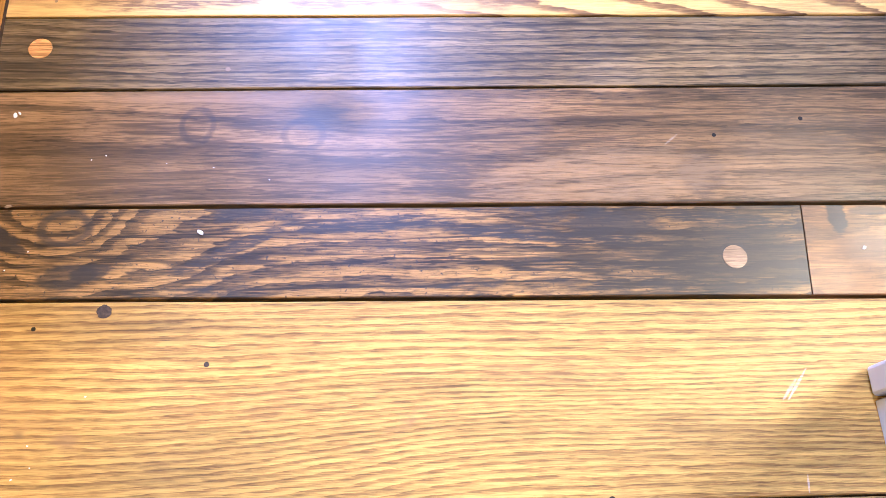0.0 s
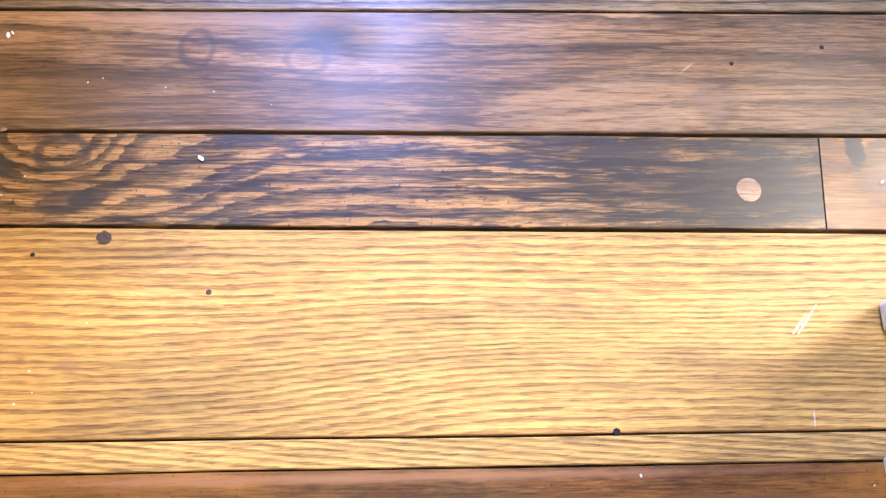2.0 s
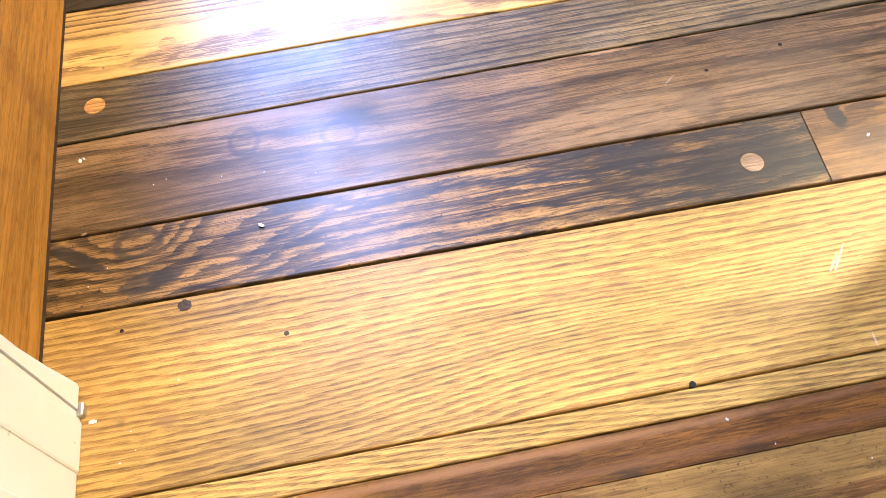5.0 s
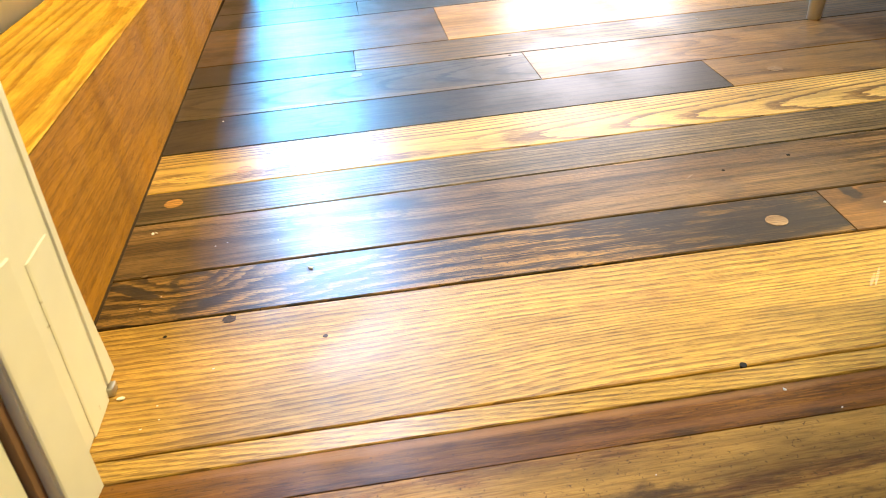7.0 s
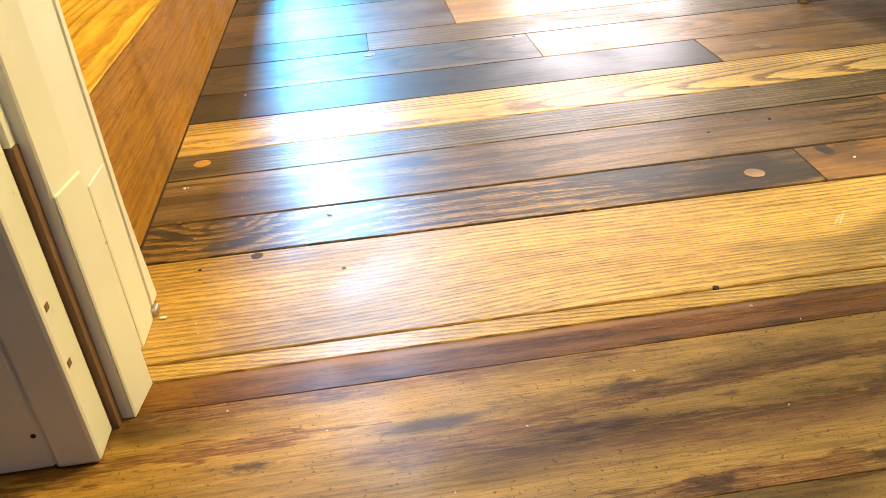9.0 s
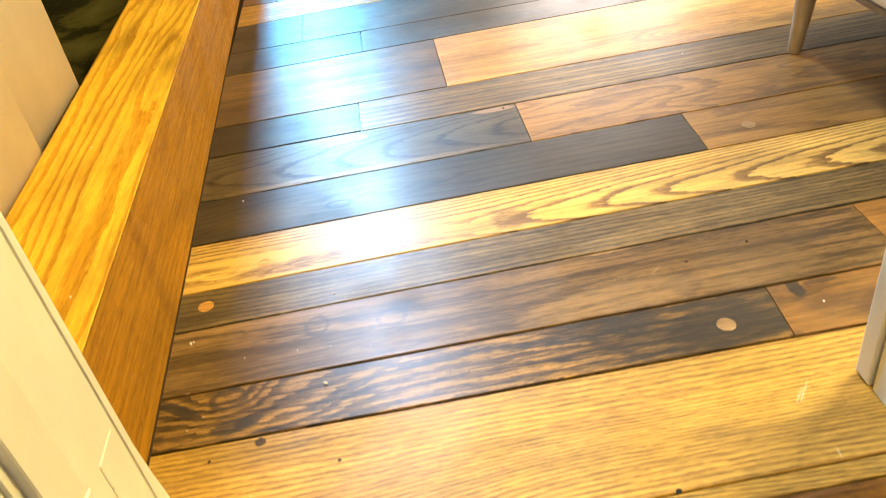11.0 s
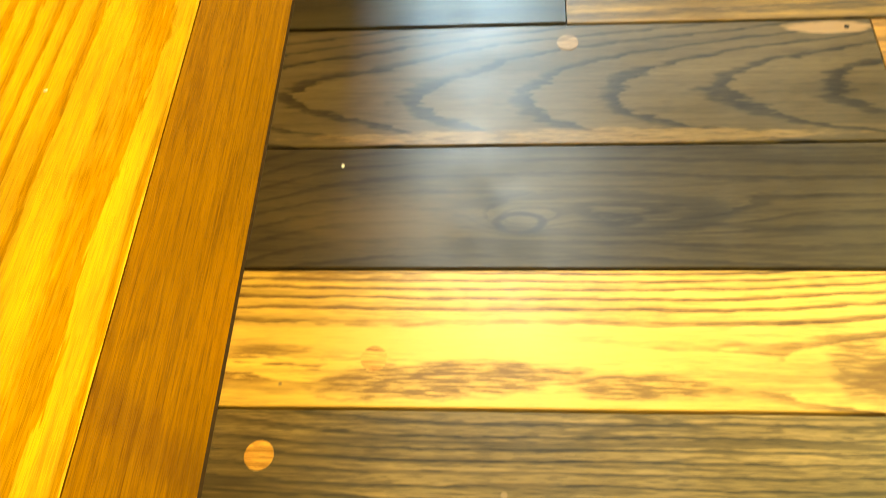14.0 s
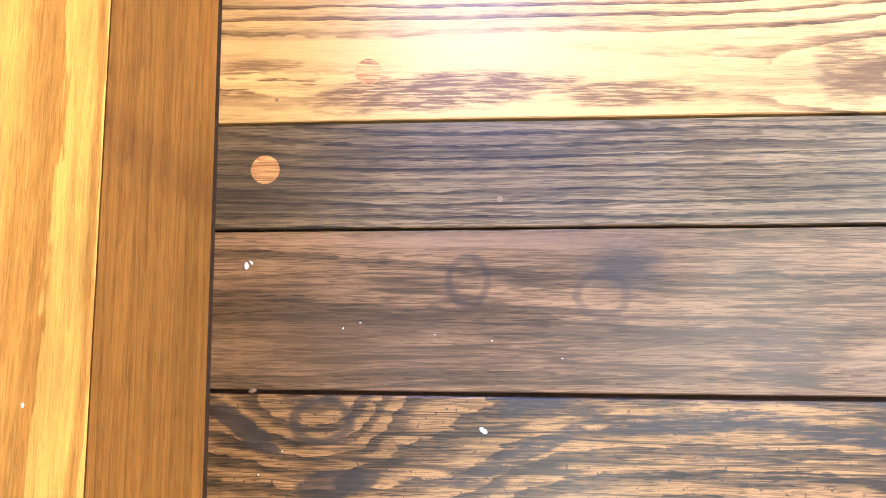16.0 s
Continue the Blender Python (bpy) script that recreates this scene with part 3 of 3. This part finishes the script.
# ---- dark hall floor ----
w_hall = [wood("hall_board_" + k, s, b, l, 6.0, (0.7, 8.0), rough=0.55, coat=0.45, coat_rough=0.34, streaky=0.45, veins=0.15, mottle=1.7, grime=0.33, grime_colour=(0.05, 0.026, 0.010), wear=0.7, stains=st)
          for k, s, b, l, st in (("red", 301, (0.29, 0.125, 0.010), (0.08, 0.026, 0.005), (("soft", 0.45, -0.236, 0.5, 0.006, 0.8, (0.30, 0.15, 0.055)), ("soft", 0.6, -0.262, 0.4, 0.006, 0.5, (0.22, 0.10, 0.035)))),
                                 ("brown", 307, (0.42, 0.24, 0.05), (0.15, 0.052, 0.013), (("soft", 0.33, -0.34, 0.07, 0.012, 0.8, (0.03, 0.014, 0.008)), ("soft", 0.6, -0.40, 0.3, 0.02, 0.4, (0.2, 0.10, 0.04)))),
                                 ("warm", 311, (0.42, 0.24, 0.05), (0.15, 0.056, 0.014), ()))]
hall_floor = tagged(thing("floor_hall", box(-1.3, 2.2, -2.6, -0.229, -0.06, -0.014), m_gap), "dark brown worn plank floor of the hall", "floor", kind="structure")
edges = [-0.2278, -0.272, -0.46, -0.60, -0.70, -0.80, -0.95, -1.1, -1.25, -1.4, -1.6, -1.8, -2.0, -2.2, -2.4, -2.6]
for i, (a, b) in enumerate(zip(edges, edges[1:])):
    board(hall_floor, -1.3, 2.2, seam(b, b - 0.0035 if i < 1 else b), seam(a, a - 0.0035 if i < 2 else a), w_hall[(0, 1, 2, 1, 0, 2)[i % 6]], "worn dark brown board", gap=0.0002, bevel=0.0006)

# ---- the oak curb along the room's edge ----
LEAN = math.atan(0.019)


def curb_x(x, y):
    return x - 0.019 * y


curb = tagged(empty("timber_curb", (-0.1, 1.5, 0.0)), "boxed golden oak curb with a figured top board", "curb")
CW, CH = 0.204, 0.205
face = bmesh.new()
prof = [(0.003, 0.0), (0.003, CH - 0.0012), (-0.0195, CH - 0.0232), (-0.0195, 0.0)]
for ys, in ((-0.07,), (3.09,)):
    for px, pz in prof:
        face.verts.new((curb_x(px, ys), ys, pz))
face.verts.ensure_lookup_table()
kf = len(prof)
for i in range(kf):
    j = (i + 1) % kf
    face.faces.new((face.verts[i], face.verts[j], face.verts[kf + j], face.verts[kf + i]))
face.faces.new([face.verts[i] for i in range(kf)])
face.faces.new([face.verts[kf + i] for i in range(kf)])
seat_on(part("face_board", face, m_curb_face, curb, "reddish brown straight-grained face"), curb)
top = bmesh.new()
arc = [(-0.0200, CH - 0.0225), (0.0022, CH - 0.0006), (0.0006, CH + 0.0012)] + [(-CW + 0.016 - 0.016 * math.sin(a), CH - 0.0145 + 0.016 * math.cos(a)) for a in [k * math.pi / 12 for k in range(7)]] + [(-CW, CH - 0.03)]
for ys in (-0.07, 3.09):
    for px, pz in arc:
        top.verts.new((curb_x(px, ys), ys, pz))
top.verts.ensure_lookup_table()
ka = len(arc)
for i in range(ka):
    j = (i + 1) % ka
    top.faces.new((top.verts[i], top.verts[j], top.verts[ka + j], top.verts[ka + i]))
top.faces.new([top.verts[i] for i in range(ka)])
top.faces.new([top.verts[ka + i] for i in range(ka)])
seat_on(part("top_board", top, m_curb_top, curb, "golden oak top with flowing grain"), curb)
back = prism([(curb_x(-CW + 0.001, -0.07), -0.07), (curb_x(-CW + 0.02, -0.07), -0.07), (curb_x(-CW + 0.02, 3.09), 3.09), (curb_x(-CW + 0.001, 3.09), 3.09)], 0.0, CH - 0.031)
seat_on(part("back_board", back, m_curb_face, curb), curb)

# dark strip laid over the boards in place of a shadow gap
joint = prism([(curb_x(0.0025, -0.07), -0.07), (curb_x(0.0065, -0.07), -0.07), (curb_x(0.0055, 3.09), 3.09), (curb_x(0.0025, 3.09), 3.09)], 0.0, 0.0008)
seat_on(part("shadow_gap_strip", joint, m_gap, curb, "dark strip painting the shadow gap along the floor"), curb)

# ---- mottled slate beyond the curb, and the white post ----
slate_floor = tagged(thing("floor_slate", box(-2.2, -0.16, -0.07, 3.1, -0.05, 0.094), m_grout), "dark grout bed of the slate floor", "floor", kind="structure")
tx = -2.19
while tx < -0.22:
    ty = -0.06
    while ty < 3.0:
        part("tile", box(tx + 0.003, min(tx + 0.397, -0.235 - 0.019 * ty), ty + 0.003, min(ty + 0.397, 3.09), 0.09, 0.10, 0.002), m_slate, slate_floor)
        ty += 0.4
    tx += 0.4


def rounded(x0, x1, y0, y1, z0, z1, r):
    bm = box(x0, x1, y0, y1, z0, z1)
    bmesh.ops.bevel(bm, geom=[e for e in bm.edges if abs(e.verts[0].co.z - e.verts[1].co.z) > 1], offset=r, segments=6, profile=0.5, affect="EDGES")
    return bm


tagged(thing("post", rounded(-0.50, -0.222, 0.50, 0.886, 0.1, 6.2, 0.022), m_post, True), "white-painted post with rounded corners beside the curb", "post", kind="structure")
tagged(thing("wall_pier", rounded(-0.54, -0.2085, -0.085, 0.572, 0.1, 6.2, 0.014), m_post, True), "white-painted rounded wall pier beside the curb", "wall", kind="structure")

# ---- walls, ceiling, windows ----
WY0, WY1 = -0.318, -0.09
DX0, DX1, DH = 0.03, 0.945, 2.08
# ceiling unseen; height set so the slit lamp reaches high enough
CEIL = 6.2
south = box(-2.2, DX0, WY0, WY1, 0, CEIL)
box(DX1, 3.2, WY0, WY1, 0, CEIL, bm=south)
box(DX0, DX1, WY0, WY1, DH, CEIL, bm=south)
tagged(thing("wall_south", south, m_wall), "tan-painted wall with the doorway", "wall", kind="structure")
# the opening's left edge is placed to cut the slit's light
north = box(-2.2, OPENING_X[0], 3.1, 3.3, -0.05, CEIL)
box(OPENING_X[1], 3.2, 3.1, 3.3, -0.05, CEIL, bm=north)
tagged(thing("wall_north", north, m_wall), "tan-painted wall with an assumed opening, out of view", "wall", kind="structure")
# sunroom out of view, added to carry the slit behind that edge
end = box(-1.2, SLIT_X[0], SUNROOM_Y, SUNROOM_Y + 0.2, -0.05, CEIL)
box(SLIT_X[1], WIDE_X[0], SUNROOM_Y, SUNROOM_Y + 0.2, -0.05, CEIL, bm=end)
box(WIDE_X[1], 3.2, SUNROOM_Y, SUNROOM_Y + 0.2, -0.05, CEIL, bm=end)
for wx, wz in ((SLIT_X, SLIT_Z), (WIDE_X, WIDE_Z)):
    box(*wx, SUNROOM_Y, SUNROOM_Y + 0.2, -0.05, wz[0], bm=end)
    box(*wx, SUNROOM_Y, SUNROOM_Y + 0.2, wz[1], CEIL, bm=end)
tagged(thing("wall_sunroom_north", end, m_wall), "unseen tan-painted sunroom wall, added to hold the light openings", "wall", kind="structure")
tagged(thing("wall_sunroom_east", box(3.2, 3.35, 3.3, SUNROOM_Y + 0.2, -0.05, CEIL), m_wall), "unseen tan-painted sunroom wall, added", "wall", kind="structure")
tagged(thing("wall_sunroom_west", box(-1.35, -1.2, 3.3, SUNROOM_Y + 0.2, -0.05, CEIL), m_wall), "unseen tan-painted sunroom wall, added", "wall", kind="structure")
tagged(thing("floor_sunroom", box(-1.2, 3.2, 3.1, SUNROOM_Y, -0.06, -0.002), w_m), "unseen dark brown wooden sunroom floor, added", "floor", kind="structure")
tagged(thing("wall_east", box(3.2, 3.35, WY0, 3.3, -0.05, CEIL), m_wall), "tan-painted wall", "wall", kind="structure")
tagged(thing("wall_west", box(-2.35, -2.2, WY0, 3.3, -0.05, CEIL), m_wall), "tan-painted wall", "wall", kind="structure")
# gap left in the unseen ceiling for the added roof fill
roof = box(-2.35, 3.35, -2.8, 3.48, CEIL, CEIL + 0.12)
box(-2.35, -0.19, 3.48, SUNROOM_Y + 0.2, CEIL, CEIL + 0.12, bm=roof)
box(0.05, 3.35, 3.48, SUNROOM_Y + 0.2, CEIL, CEIL + 0.12, bm=roof)
box(-0.19, 0.05, SUNROOM_Y + 0.02, SUNROOM_Y + 0.2, CEIL, CEIL + 0.12, bm=roof)
tagged(thing("ceiling", roof, m_ceiling), "brown board ceiling with a slit added for a fill lamp", "ceiling", kind="structure")
tagged(thing("ceiling_hall", box(-1.3, 2.2, -2.6, WY0, 2.5, 2.6), m_ceiling), "brown board ceiling of the hall", "ceiling", kind="structure")
tagged(thing("wall_hall_west", box(-1.45, -1.3, -2.8, WY0, -0.05, CEIL), m_hall_wall_dim), "unseen grey hall wall, toned dark to dim the hall", "wall", kind="structure")
tagged(thing("wall_hall_east", box(2.2, 2.35, -2.8, WY0, -0.05, CEIL), m_hall_wall_dim), "unseen grey hall wall, toned dark to dim the hall", "wall", kind="structure")
hall_s = box(-1.3, -0.1, -2.8, -2.6, -0.05, CEIL)
box(0.9, 2.2, -2.8, -2.6, -0.05, CEIL, bm=hall_s)
box(-0.1, 0.9, -2.8, -2.6, -0.05, 1.0, bm=hall_s)
box(-0.1, 0.9, -2.8, -2.6, 2.2, CEIL, bm=hall_s)
tagged(thing("wall_hall_south", hall_s, m_hall_wall_dim), "unseen grey hall wall with a window, toned dark", "wall", kind="structure")
tagged(thing("ground", box(-60, 60, -60, 60, -0.5, -0.4), plain("dry_ground", (0.2, 0.19, 0.14), 0.9, 0, 2)), "bare ground outside", "ground", kind="structure")


def window(name, x0, x1, z0, z1, y, f=0.05):
    w = tagged(empty(name, ((x0 + x1) / 2, y, z0)), "white-framed window, unseen and assumed", "window", kind="structure")
    for nm, b in (("frame", (x0, x0 + f, z0, z1)), ("frame", (x1 - f, x1, z0, z1)), ("frame", (x0 + f, x1 - f, z0, z0 + f)), ("frame", (x0 + f, x1 - f, z1 - f, z1))):
        seat_on(part(nm, box(b[0], b[1], y, y + 0.05, b[2], b[3], 0.003), m_white, w), w)
    return w


window("window_1", *SLIT_X, *SLIT_Z, SUNROOM_Y + 0.12, 0.012)
# frame for the added wide fill opening
window("added_window_3", *WIDE_X, *WIDE_Z, SUNROOM_Y + 0.12)
window("window_2", -0.1, 0.9, 1.0, 2.2, -2.76)

# unseen panel, added to go with the warm fill from above
lamp = tagged(empty("added_ceiling_panel", (2.5, 0.5, 6.2)), "unseen square ceiling panel, added as a warm fill light", "lamp")
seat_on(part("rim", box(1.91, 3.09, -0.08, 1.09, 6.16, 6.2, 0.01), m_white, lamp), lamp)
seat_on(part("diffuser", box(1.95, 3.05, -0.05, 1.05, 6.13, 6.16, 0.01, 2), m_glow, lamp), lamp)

# hall light nobody sees, added to brighten threshold and hall boards
hall_fill = tagged(empty("hall_fill_light", (0.5, -0.52, 2.5)), "unseen round hall light, added as a warm fill", "lamp")
for nm, r, z0, z1, mat in (("base", 0.20, 2.47, 2.5, m_white), ("diffuser", 0.18, 2.45, 2.47, m_glow)):
    dome = bmesh.new()
    bmesh.ops.create_cone(dome, cap_ends=True, segments=32, radius1=r * 0.94, radius2=r, depth=z1 - z0)
    bmesh.ops.translate(dome, verts=dome.verts, vec=(0.5, -0.52, (z0 + z1) / 2))
    seat_on(part(nm, dome, mat, hall_fill), hall_fill)

# glowing wall panel out of view, added as side fill
wall_fill_panel = tagged(empty("wall_fill_panel", (3.2, 1.1, 1.6)), "unseen glowing wall panel, added as a warm fill light", "lamp")
seat_on(part("rim", box(3.16, 3.2, 0.55, 1.65, 1.60, 3.90, 0.01), m_white, wall_fill_panel), wall_fill_panel)
seat_on(part("diffuser", box(3.12, 3.16, 0.60, 1.60, 1.65, 3.85, 0.01, 2), m_glow, wall_fill_panel), wall_fill_panel)

# ---- door frame ----
frame_l = tagged(empty("door_frame", (0.05, -0.2, 0.0)), "white-painted door frame with worn corners", "door frame", kind="structure")


def fpart(name, bm, mat=None, label=""):
    return seat_on(part(name, bm, mat or m_white, frame_l, label), frame_l)


# side by the curb
fpart("jamb", box(0.022, 0.050, -0.272, -0.106, 0.0, DH, 0.0015), label="white door jamb")
edge_bm = bmesh.new()
rings = []
for ez, ey in ((0.012, -0.0775), (0.035, -0.080), (0.075, -0.0855), (0.13, -0.0905), (DH, -0.0905)):
    rings.append([edge_bm.verts.new((ex, yy, ez)) for ex, yy in ((0.018, -0.106), (0.052, -0.106), (0.052, ey - 0.006), (0.0505, ey - 0.0018), (0.046, ey), (0.018, ey))])
for ra, rb in zip(rings, rings[1:]):
    for i in range(6):
        edge_bm.faces.new((ra[i], ra[(i + 1) % 6], rb[(i + 1) % 6], rb[i]))
edge_bm.faces.new(rings[0][::-1]), edge_bm.faces.new(rings[-1])
fpart("jamb_edge", edge_bm, label="rounded worn white jamb edge")
fpart("door_stop", prism([(0.045, -0.276), (0.0645, -0.276), (0.070, -0.228), (0.051, -0.215), (0.045, -0.215)], 0.0, DH, 0.0015), label="white door stop")
fpart("groove", box(0.020, 0.055, -0.2875, -0.2765, 0.0, 0.27), m_groove, "bare brown wood in the groove")
fpart("groove_filler", box(0.020, 0.054, -0.2875, -0.2765, 0.271, DH), label="painted groove")
fpart("casing_edge", box(0.012, 0.050, -0.330, -0.288, 0.001, DH, 0.004, 2), label="white casing edge strip")
fpart("casing", box(-0.10, 0.0115, -0.328, -0.308, 0.001, DH + 0.08, 0.003), label="white casing board with nail holes")
fpart("corner_strip", box(0.044, 0.056, -0.112, -0.098, 0.0, 0.010, 0.001), m_metal, "small worn metal strip end")
fpart("jamb_base", prism([(0.0498, -0.168), (0.0518, -0.166), (0.0518, -0.117), (0.0498, -0.114)], 0.0, 0.185, 0.0012), label="thicker patched base of the jamb")
fpart("stop_base", prism([(0.0646, -0.2765), (0.0670, -0.2755), (0.0730, -0.2290), (0.0700, -0.2270)], 0.0, 0.225, 0.0012), label="thicker patched base of the stop")
for hx, hz in ((0.005, 0.039), (-0.013, 0.093), (-0.035, 0.036), (-0.06, 0.15)):
    hole = bmesh.new()
    bmesh.ops.create_cone(hole, cap_ends=True, segments=14, radius1=0.0022, radius2=0.0022, depth=0.003)
    bmesh.ops.rotate(hole, verts=hole.verts, matrix=Matrix.Rotation(math.pi / 2, 3, "X"))
    bmesh.ops.translate(hole, verts=hole.verts, vec=(hx, -0.3272, hz))
    fpart("nail_hole", hole, m_hole, "small dark nail hole")
for hz in (0.099, 0.153):
    fpart("chip", box(0.0485, 0.0506, -0.322, -0.314, hz - 0.003, hz + 0.004, 0.0008), m_groove, "chip of missing paint")
# far side
fpart("jamb", box(0.922, 0.95, -0.272, -0.112, 0.0, DH, 0.0015), label="white door jamb")
fpart("jamb_edge", box(0.919, 0.955, -0.1085, -0.078, 0.002, DH, 0.004, 2), label="rounded worn white jamb edge")
fpart("door_stop", prism([(0.924, -0.215), (0.918, -0.215), (0.897, -0.228), (0.897, -0.276), (0.924, -0.276)], 0.0, DH, 0.0015), label="white door stop")
fpart("casing_edge", box(0.925, 0.96, -0.330, -0.276, 0.001, DH, 0.004, 2), label="white casing edge strip")
fpart("casing", box(0.9605, 1.07, -0.328, -0.308, 0.001, DH + 0.08, 0.003), label="white casing board")
fpart("head_jamb", box(0.05, 0.92, -0.272, -0.09, DH - 0.03, DH), label="white head jamb")
fpart("head_casing", box(-0.10, 1.07, -0.3275, -0.308, DH + 0.081, DH + 0.18), label="white head casing")

# ---- upholstered bench ----
bench = tagged(empty("upholstered_bench", (1.6, 0.7, 0.0)), "white fabric bench with brown spots on tapered wooden legs", "bench")


def bpart(name, bm, mat, label="", smooth=False):
    return seat_on(part(name, bm, mat, bench, label, smooth), bench)


seat = box(1.262, 1.92, 0.28, 1.06, 0.205, 0.43)
bmesh.ops.bevel(seat, geom=list(seat.edges), offset=0.022, segments=4, profile=0.5, affect="EDGES")
bpart("seat", seat, m_fabric, "white spotted fabric seat", True)
fr = bmesh.new()
lo = [fr.verts.new(c) for c in ((1.30, 0.33, 0.175), (1.88, 0.33, 0.175), (1.88, 1.01, 0.175), (1.30, 1.01, 0.175))]
hi = [fr.verts.new(c) for c in ((1.268, 0.29, 0.207), (1.914, 0.29, 0.207), (1.914, 1.05, 0.207), (1.268, 1.05, 0.207))]
fr.faces.new(lo[::-1]), fr.faces.new(hi)
for i in range(4):
    fr.faces.new((lo[i], lo[(i + 1) % 4], hi[(i + 1) % 4], hi[i]))
bpart("base_frame", fr, m_frame, "grey wooden base frame")
for fx, fy, tx, ty in ((1.298, 0.826, 1.325, 0.842), (1.298, 0.42, 1.325, 0.44), (1.86, 0.826, 1.83, 0.842), (1.86, 0.42, 1.83, 0.44)):
    bm = bmesh.new()
    rings = []
    for z, r in ((0.0, 0.0125), (0.003, 0.0142), (0.06, 0.0175), (0.12, 0.0215), (0.178, 0.0255)):
        f = z / 0.178
        rings.append([bm.verts.new((fx + (tx - fx) * f + r * math.cos(a), fy + (ty - fy) * f + r * math.sin(a), z)) for a in [k * math.pi / 12 for k in range(24)]])
    for a, b in zip(rings, rings[1:]):
        for i in range(24):
            bm.faces.new((a[i], a[(i + 1) % 24], b[(i + 1) % 24], b[i]))
    bm.faces.new(rings[0][::-1]), bm.faces.new(rings[-1])
    bpart("leg", bm, m_leg, "tapered pale wooden leg", True)

# ---- crumbs and flakes of paint on the boards ----
def flake(x, y, r, z=0.0, name="paint_flake"):
    bm = bmesh.new()
    bmesh.ops.create_icosphere(bm, subdivisions=1, radius=r)
    for v in bm.verts:
        v.co = Vector((v.co.x * 1.3, v.co.y * 0.8, v.co.z * 0.5)) * (1 + 0.35 * noise.noise(v.co * 700 + Vector((x * 50, y * 50, 0))))
    low = min(v.co.z for v in bm.verts)
    bmesh.ops.translate(bm, verts=bm.verts, vec=(0, 0, -low))
    ob = thing(name, bm, m_chip)
    ob.location = (x, y, z)
    ob.rotation_euler = (0, 0, x * 97 + y * 51)
    return tagged(ob, "tiny white flake of paint on the boards", "flake", "paint flakes on the floor")


for fx, fy, r in ((0.242, 0.079, 0.0032), (0.032, 0.220, 0.0030), (0.036, 0.223, 0.0018), (0.082, 0.622, 0.0022), (0.063, -0.118, 0.0035), (0.665, -0.239, 0.0016),
                  (0.10, -0.135, 0.0014), (0.147, -0.09, 0.0013), (0.12, 0.165, 0.0012), (0.95, 0.052, 0.0022), (0.135, 0.17, 0.001), (0.25, 0.155, 0.001), (0.09, -0.165, 0.0015), (0.105, -0.155, 0.001),
                  (0.885, -0.252, 0.0014), (0.20, 0.16, 0.0009), (0.31, 0.14, 0.0009), (0.05, 0.04, 0.0011), (0.07, 0.06, 0.0009), (0.15, -0.285, 0.0012), (0.24, -0.33, 0.0011), (0.41, -0.36, 0.0014), (0.52, -0.31, 0.001), (0.63, -0.38, 0.0012), (0.78, -0.30, 0.0013), (0.70, -0.27, 0.0011), (0.34, -0.42, 0.0013), (1.08, 0.918, 0.003)):
    flake(fx, fy, r if r > 0.0015 else r * 0.7)

crumb = flake(0.042, 0.111, 0.0032, -0.001, "wood_crumb")
crumb.data.materials[0] = m_leaf_brown
tagged(crumb, "tan crumb of wood in the joint between boards", "crumb")
for fx, fy in ((-0.04, 0.107), (-0.117, 0.543)):
    tagged(flake(fx, fy, 0.0015, CH + 0.001), "pale fleck on the golden curb top", "flake", "paint flakes on the curb")
